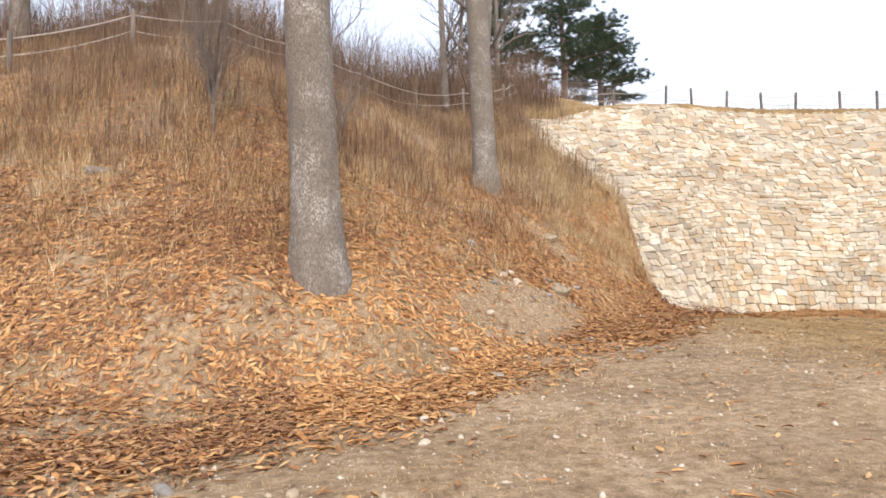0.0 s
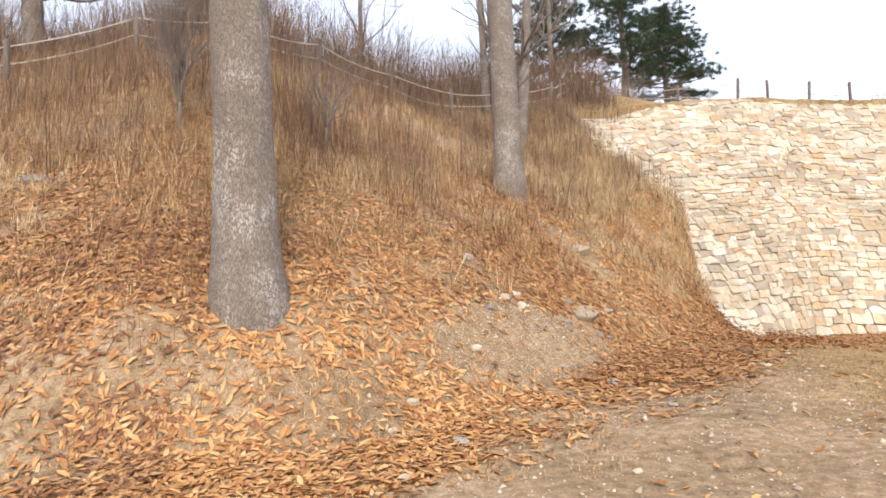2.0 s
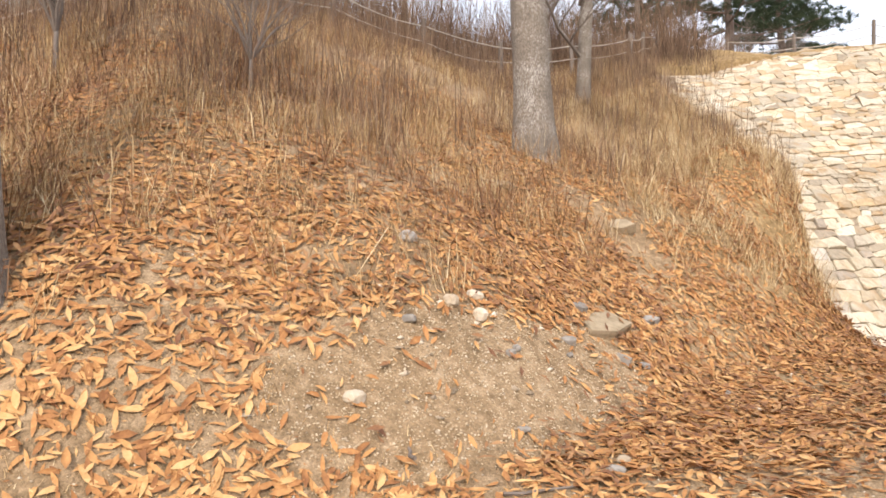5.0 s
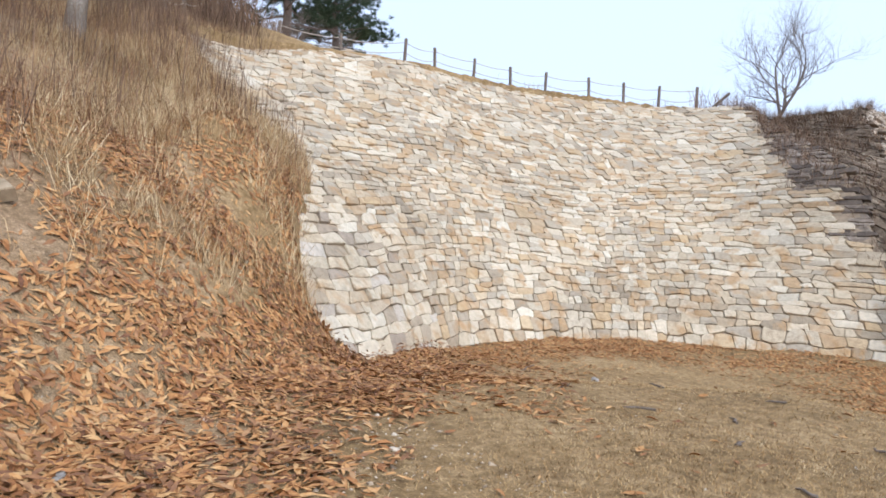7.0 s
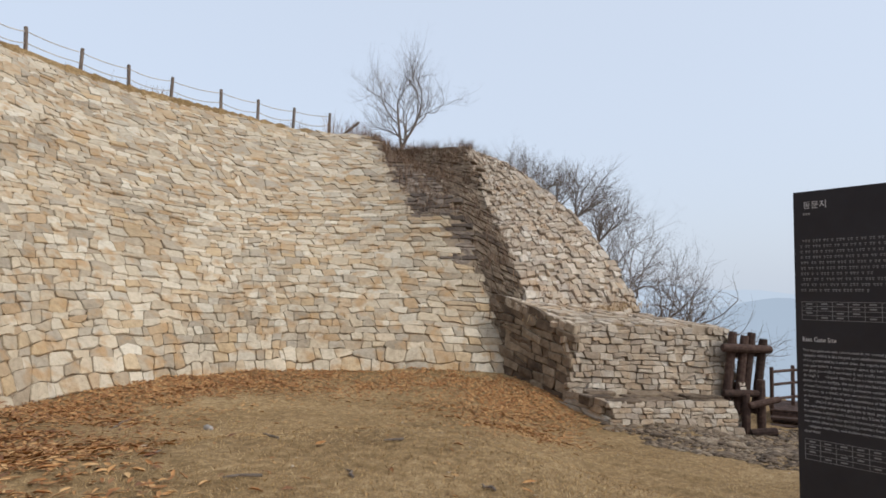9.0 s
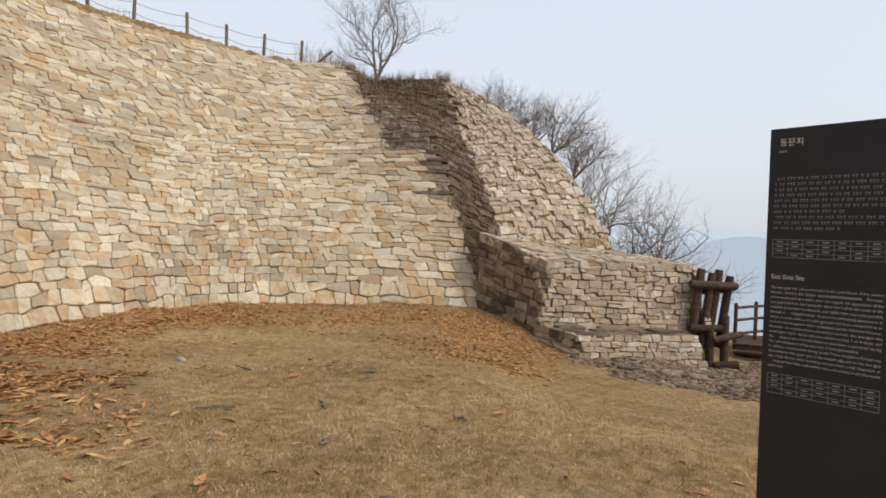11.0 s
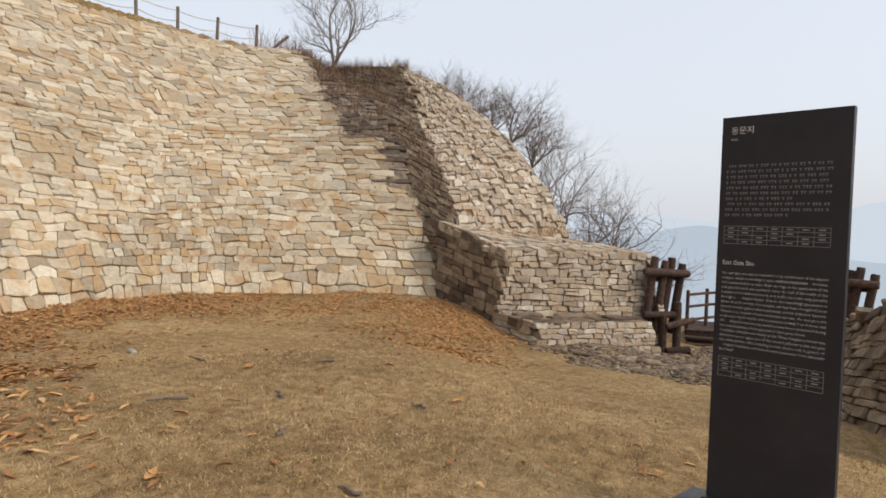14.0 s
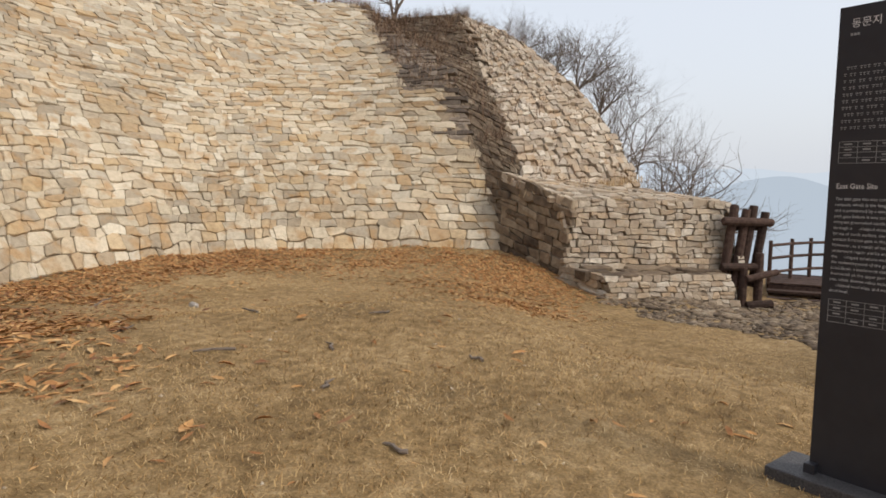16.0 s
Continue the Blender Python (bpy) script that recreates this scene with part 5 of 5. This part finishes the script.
x, y = scatter(420, -9, 6, 3, 13, lambda x, y: np.where((toe_distance(x, y) > 1.3) & ~inside_wall(x, y), np.clip(0.2 + 1.6 * patch(x, y, 0.6, 21.0), 0, 1), 0))
blades("dry_grass", x, y, (0.35, 0.8), 0.0034, 1.6, PALESTRAW, "pale arching straw tufts on the bank", per=14, radius=0.06)


def weeds(x, y):
    d = toe_distance(x, y)
    k = np.interp(d, [0.6, 1.6, 3.0, 12], [0, 0.25, 0.8, 0.9]) * np.interp(x, [-4, 2, 6], [1, 0.7, 0.5]) * np.clip(0.5 + 1.5 * patch(x, y, 0.5, 17.0), 0.05, 1) * (1 - bare(x, y))
    return np.where(inside_wall(x, y) | (x > 7.5), 0, k)


x, y = scatter(9000, -18, 7.6, 2, 22, weeds)
blades("dead_weeds", x, y, (0.15, 0.75), 0.0045, 1.0, WEED, "russet dead weed stems among the grass on the bank", per=11, radius=0.16, category="brush", stiff=0.5)


def brush_density(x, y):
    d = toe_distance(x, y)
    k = np.interp(d, [2.4, 5.0, 8.5, 16], [0, 0.35, 0.8, 1.0]) * np.clip(0.5 + 1.5 * patch(x, y, 0.35, 9.0), 0.05, 1)
    return np.where((x > 7.0) & (d < 14.5), 0, k)


x, y = scatter(4800, -24, 9, 8, 33, lambda x, y: np.where(toe_distance(x, y) > 11, np.clip(0.55 + 1.4 * patch(x, y, 0.25, 3.0), 0.1, 1), 0))
blades("thicket", x, y, (1.0, 3.6), 0.008, 0.85, BRUSH, "tall tangled leafless thicket behind the rope fence", per=22, radius=0.45, category="brush", stiff=0.25)
x, y = scatter(6400, -20, 12, 6, 31, brush_density)
blades("dead_brush", x, y, (0.4, 1.5), 0.006, 0.45, BRUSH, "tangled dead brown brush on the upper slope", per=16, radius=0.22, category="brush", stiff=0.3)
x, y = scatter(420, 26.5, 32.5, 16.5, 24.5, lambda x, y: np.where(inside_wall(x, y) | (y > 20.8) | (toe_distance(x, y) < 6), 0, 0.8))
blades("dead_brush", x, y, (0.4, 1.5), 0.008, 0.7, WEED, "russet dead brush at the end of the rope fence", per=22, radius=0.3, category="brush", stiff=0.3)
x, y = scatter(900, 8, 34, 15, 31, lambda x, y: np.where((toe_distance(x, y) > 14.6) | ((x > 28.5) & (toe_distance(x, y) > 6)), 0.6, 0))
blades("dead_brush", x, y, (0.15, 0.6), 0.006, 0.5, BRUSH, "low dead brown brush along the crest of the wall", per=14, radius=0.25, category="brush", stiff=0.3)

q = [ruled(REAR, EDGE)(R.rand(), R.rand() ** 0.5) for _ in range(260)] + [Vector(p) for p in spline([REAR[-1], EDGE[-1], RIDGE[-1]], 20)] + [on_wall(end_of_wall(1, v) + R.rand() * (1 - end_of_wall(1, v)), v) for v in R.uniform(0.42, 1.0, 90)]
blades("dead_vine", np.array([p.x for p in q]), np.array([p.y for p in q]), (0.15, 0.6), 0.007, 1.2, BRUSH, "dark dead vines on the shaded bastion side", per=16, radius=0.12, category="brush", stiff=0.3, z=np.array([p.z for p in q]) - 0.05)
q = [ruled(EDGE, RIDGE)(R.rand(), R.rand() ** 1.5 * 0.75 + 0.16) for _ in range(130)]
blades("dead_weeds", np.array([p.x for p in q]), np.array([p.y for p in q]), (0.1, 0.38), 0.005, 1.2, WEED, "russet dead weeds in the joints of the sloping bastion face", per=10, radius=0.12, category="brush", z=np.array([p.z for p in q]) - 0.03)
q = [Vector((18.7, 6.4, 1.0)).lerp(Vector((22.2, 4.6, 1.4)), R.rand()) + Vector((R.rand() * 0.8, R.rand() * 0.6, 0)) for _ in range(60)]
blades("dry_grass", np.array([p.x for p in q]), np.array([p.y for p in q]), (0.1, 0.35), 0.006, 0.9, DRYGRASS, "reddish dry grass on top of the lower wall", per=14, radius=0.12, z=np.array([p.z for p in q]) - 0.05)


def lawn_density(x, y):
    d = toe_distance(x, y)
    k = np.interp(d, [-3.0, -1.0], [1, 0.10]) * np.interp(x, [2.2, 4.2], [0, 1]) * np.interp(x, [14, 17], [1, 0.15]) * np.interp(y - x + 12.4, [-0.5, 0.5], [0.05, 1])
    k = k * np.clip(0.8 + 0.9 * patch(x, y, 0.6, 6.0), 0.1, 1)
    return k * np.interp(np.hypot(x - 4.5, y - 2.5), [3, 8, 14], [1, 0.5, 0.22])


x, y = scatter(310000, 2.2, 16, -3.0, 11.0, lawn_density)
blades("dry_lawn", x, y, (0.02, 0.065), 0.0023, 2.3, LAWN, "short dormant tan lawn grass", stiff=0.7)
x, y = scatter(9000, -9, 0.5, 0.8, 3.6, lambda x, y: np.where(x < -1.0, bare(x, y), 0.12))
blades("dry_grass", x, y, (0.03, 0.11), 0.0028, 1.6, DRYGRASS, "short dry grass on the bare soil round the oak foot", per=5, radius=0.05, stiff=0.7)
x, y = scatter(11000, -6, 5, -6, 3, lambda x, y: np.clip(0.2 + 1.2 * patch(x, y, 0.8, 4.0), 0, 1) * (toe_distance(x, y) < -0.3))
blades("dry_lawn", x, y, (0.02, 0.06), 0.0025, 1.5, LAWN, "sparse dry grass on the trodden path", per=4, radius=0.05, stiff=0.7)


def pebbles(n, box_, density, size, mat, label, flat=0.7):
    x, y = scatter(n, *box_, density)
    m = len(x)
    c = np.stack([x, y, lie(x, y)], -1)
    s = R.uniform(*size, m)[:, None, None] * R.uniform(0.6, 1.3, (m, 1, 3)) * np.array([1, 1, flat])
    octa = np.array([(1, 0, 0), (0, 1, 0), (-1, 0, 0), (0, -1, 0), (0.25, 0.15, 1), (0, 0, -1)], float)
    jit = octa[None] + R.normal(0, 0.22, (m, 6, 3))
    a = R.uniform(0, 6.28, m)
    ca, sa = np.cos(a)[:, None], np.sin(a)[:, None]
    p = jit * s
    V = (np.stack([p[..., 0] * ca - p[..., 1] * sa, p[..., 0] * sa + p[..., 1] * ca, p[..., 2]], -1) + c[:, None]).reshape(-1, 3)
    base = (np.arange(m) * 6)[:, None]
    F = np.concatenate([base + np.array(f) for f in ((0, 1, 4), (1, 2, 4), (2, 3, 4), (3, 0, 4), (1, 0, 5), (2, 1, 5), (3, 2, 5), (0, 3, 5))], 0)
    return bulk("gravel", V, F, mat, label, "gravel")


GRAVEL = material("mixed_gravel", [(0.15, (0.20, 0.15, 0.10)), (0.5, (0.42, 0.33, 0.23)), (0.85, (0.58, 0.49, 0.38))], scale=6, island=0.9, bump=0.3)
SANDGRIT = material("pale_sand_grit", [(0.15, (0.37, 0.275, 0.17)), (0.5, (0.47, 0.365, 0.24)), (0.85, (0.57, 0.465, 0.33))], scale=6, island=0.9, bump=0.2)
open_soil = lambda x, y: np.clip(np.maximum(np.interp(toe_distance(x, y), [-9, -4, -1.5, 0.3, 1.0], [0.1, 0.3, 0.7, 0.5, 0.08]) * (x < 5), 1.2 * bare(x, y)), 0, 1)
pebbles(34000, (-7, 5, -6, 6.5), open_soil, (0.004, 0.014), GRAVEL, "pale grit and gravel on the sandy path")
pebbles(23000, (-1.8, 2.3, 2.4, 6.0), lambda x, y: np.clip(1.3 * bare(x, y), 0, 1), (0.004, 0.013), SANDGRIT, "pale sand and grit on the bare patch")
pebbles(2600, (-7, 5, -6, 6.5), open_soil, (0.014, 0.042), GRAVEL, "small pale stones on the sandy path")
passage = lambda x, y: np.where((y < 4.6 - (x - 17.9) * 0.95) & (y < x - 12.4 + 0.5 * patch(x, y, 1.1, 13.0)) & (y > -0.6), 0.95, 0.0)
pebbles(5200, (13.2, 22, -0.8, 5), passage, (0.05, 0.15), STONE_DIM_REST, "flat paving rubble in the gate passage", 0.28)
pebbles(5000, (13.2, 22, -0.8, 5), passage, (0.015, 0.05), STONE_DIM_REST, "small broken stone between the pavers of the passage", 0.5)
pebbles(500, (4, 14, -2, 10), lambda x, y: 0.5 + 0 * x, (0.008, 0.02), GRAVEL, "small pale stones on the dry lawn")

# ---- sticks ----
for k, (x, y, ln, an) in enumerate(((0.6, 3.4, 0.5, 20), (-0.2, 3.5, 0.4, 100), (8.6, 6.4, 0.32, 70), (7.9, 5.0, 0.25, 40), (9.4, 9.6, 0.9, 30), (7.3, 5.6, 0.3, 120), (4.0, 5.6, 0.3, 10), (6.4, 3.6, 0.16, 80), (7.0, 4.4, 0.2, 10), (8.2, 3.9, 0.18, 60), (7.6, 6.9, 0.22, 20), (9.0, 5.2, 0.2, 140))):
    V, F = [], []
    rg = random.Random(k)
    pts = [Vector((ln * (i / 5 - 0.5), rg.uniform(-0.02, 0.02), rg.uniform(0, 0.015))) for i in range(6)]
    tube(V, F, pts, [0.012, 0.012, 0.011, 0.01, 0.008, 0.005], 6)
    st = mesh_ob("stick", V, F, TWIG)
    st.matrix_world = pose(x, y, ground_at(x, y) + 0.012, 0, 0, an)
    tagged(st, "short dead brown stick on the ground", "stick")

# ---- misty hills beyond the valley: glowing sheets with the mist put into their colour ----
def hills(dist, base, amp, seed, mist_col, name, power):
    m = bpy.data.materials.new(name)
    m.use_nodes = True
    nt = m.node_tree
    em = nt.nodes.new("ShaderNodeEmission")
    em.inputs["Color"].default_value, em.inputs["Strength"].default_value = (*mist_col, 1), power
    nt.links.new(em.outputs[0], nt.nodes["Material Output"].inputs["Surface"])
    V, F = [], []
    for k in range(161):
        a = radians(-100 + k * 1.0)
        top = base + amp * (noise.noise(Vector((k * 0.045, seed, 0))) + 0.35 * noise.noise(Vector((k * 0.16, seed, 3))))
        c, s = math.cos(a) * dist, math.sin(a) * dist
        V += [(c, s, -dist * 0.5), (c, s, top)]
    for k in range(160):
        F.append((2 * k, 2 * k + 2, 2 * k + 3, 2 * k + 1))
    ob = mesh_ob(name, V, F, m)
    tagged(ob, "pale blue misty hills across the valley", "hills", kind="structure")


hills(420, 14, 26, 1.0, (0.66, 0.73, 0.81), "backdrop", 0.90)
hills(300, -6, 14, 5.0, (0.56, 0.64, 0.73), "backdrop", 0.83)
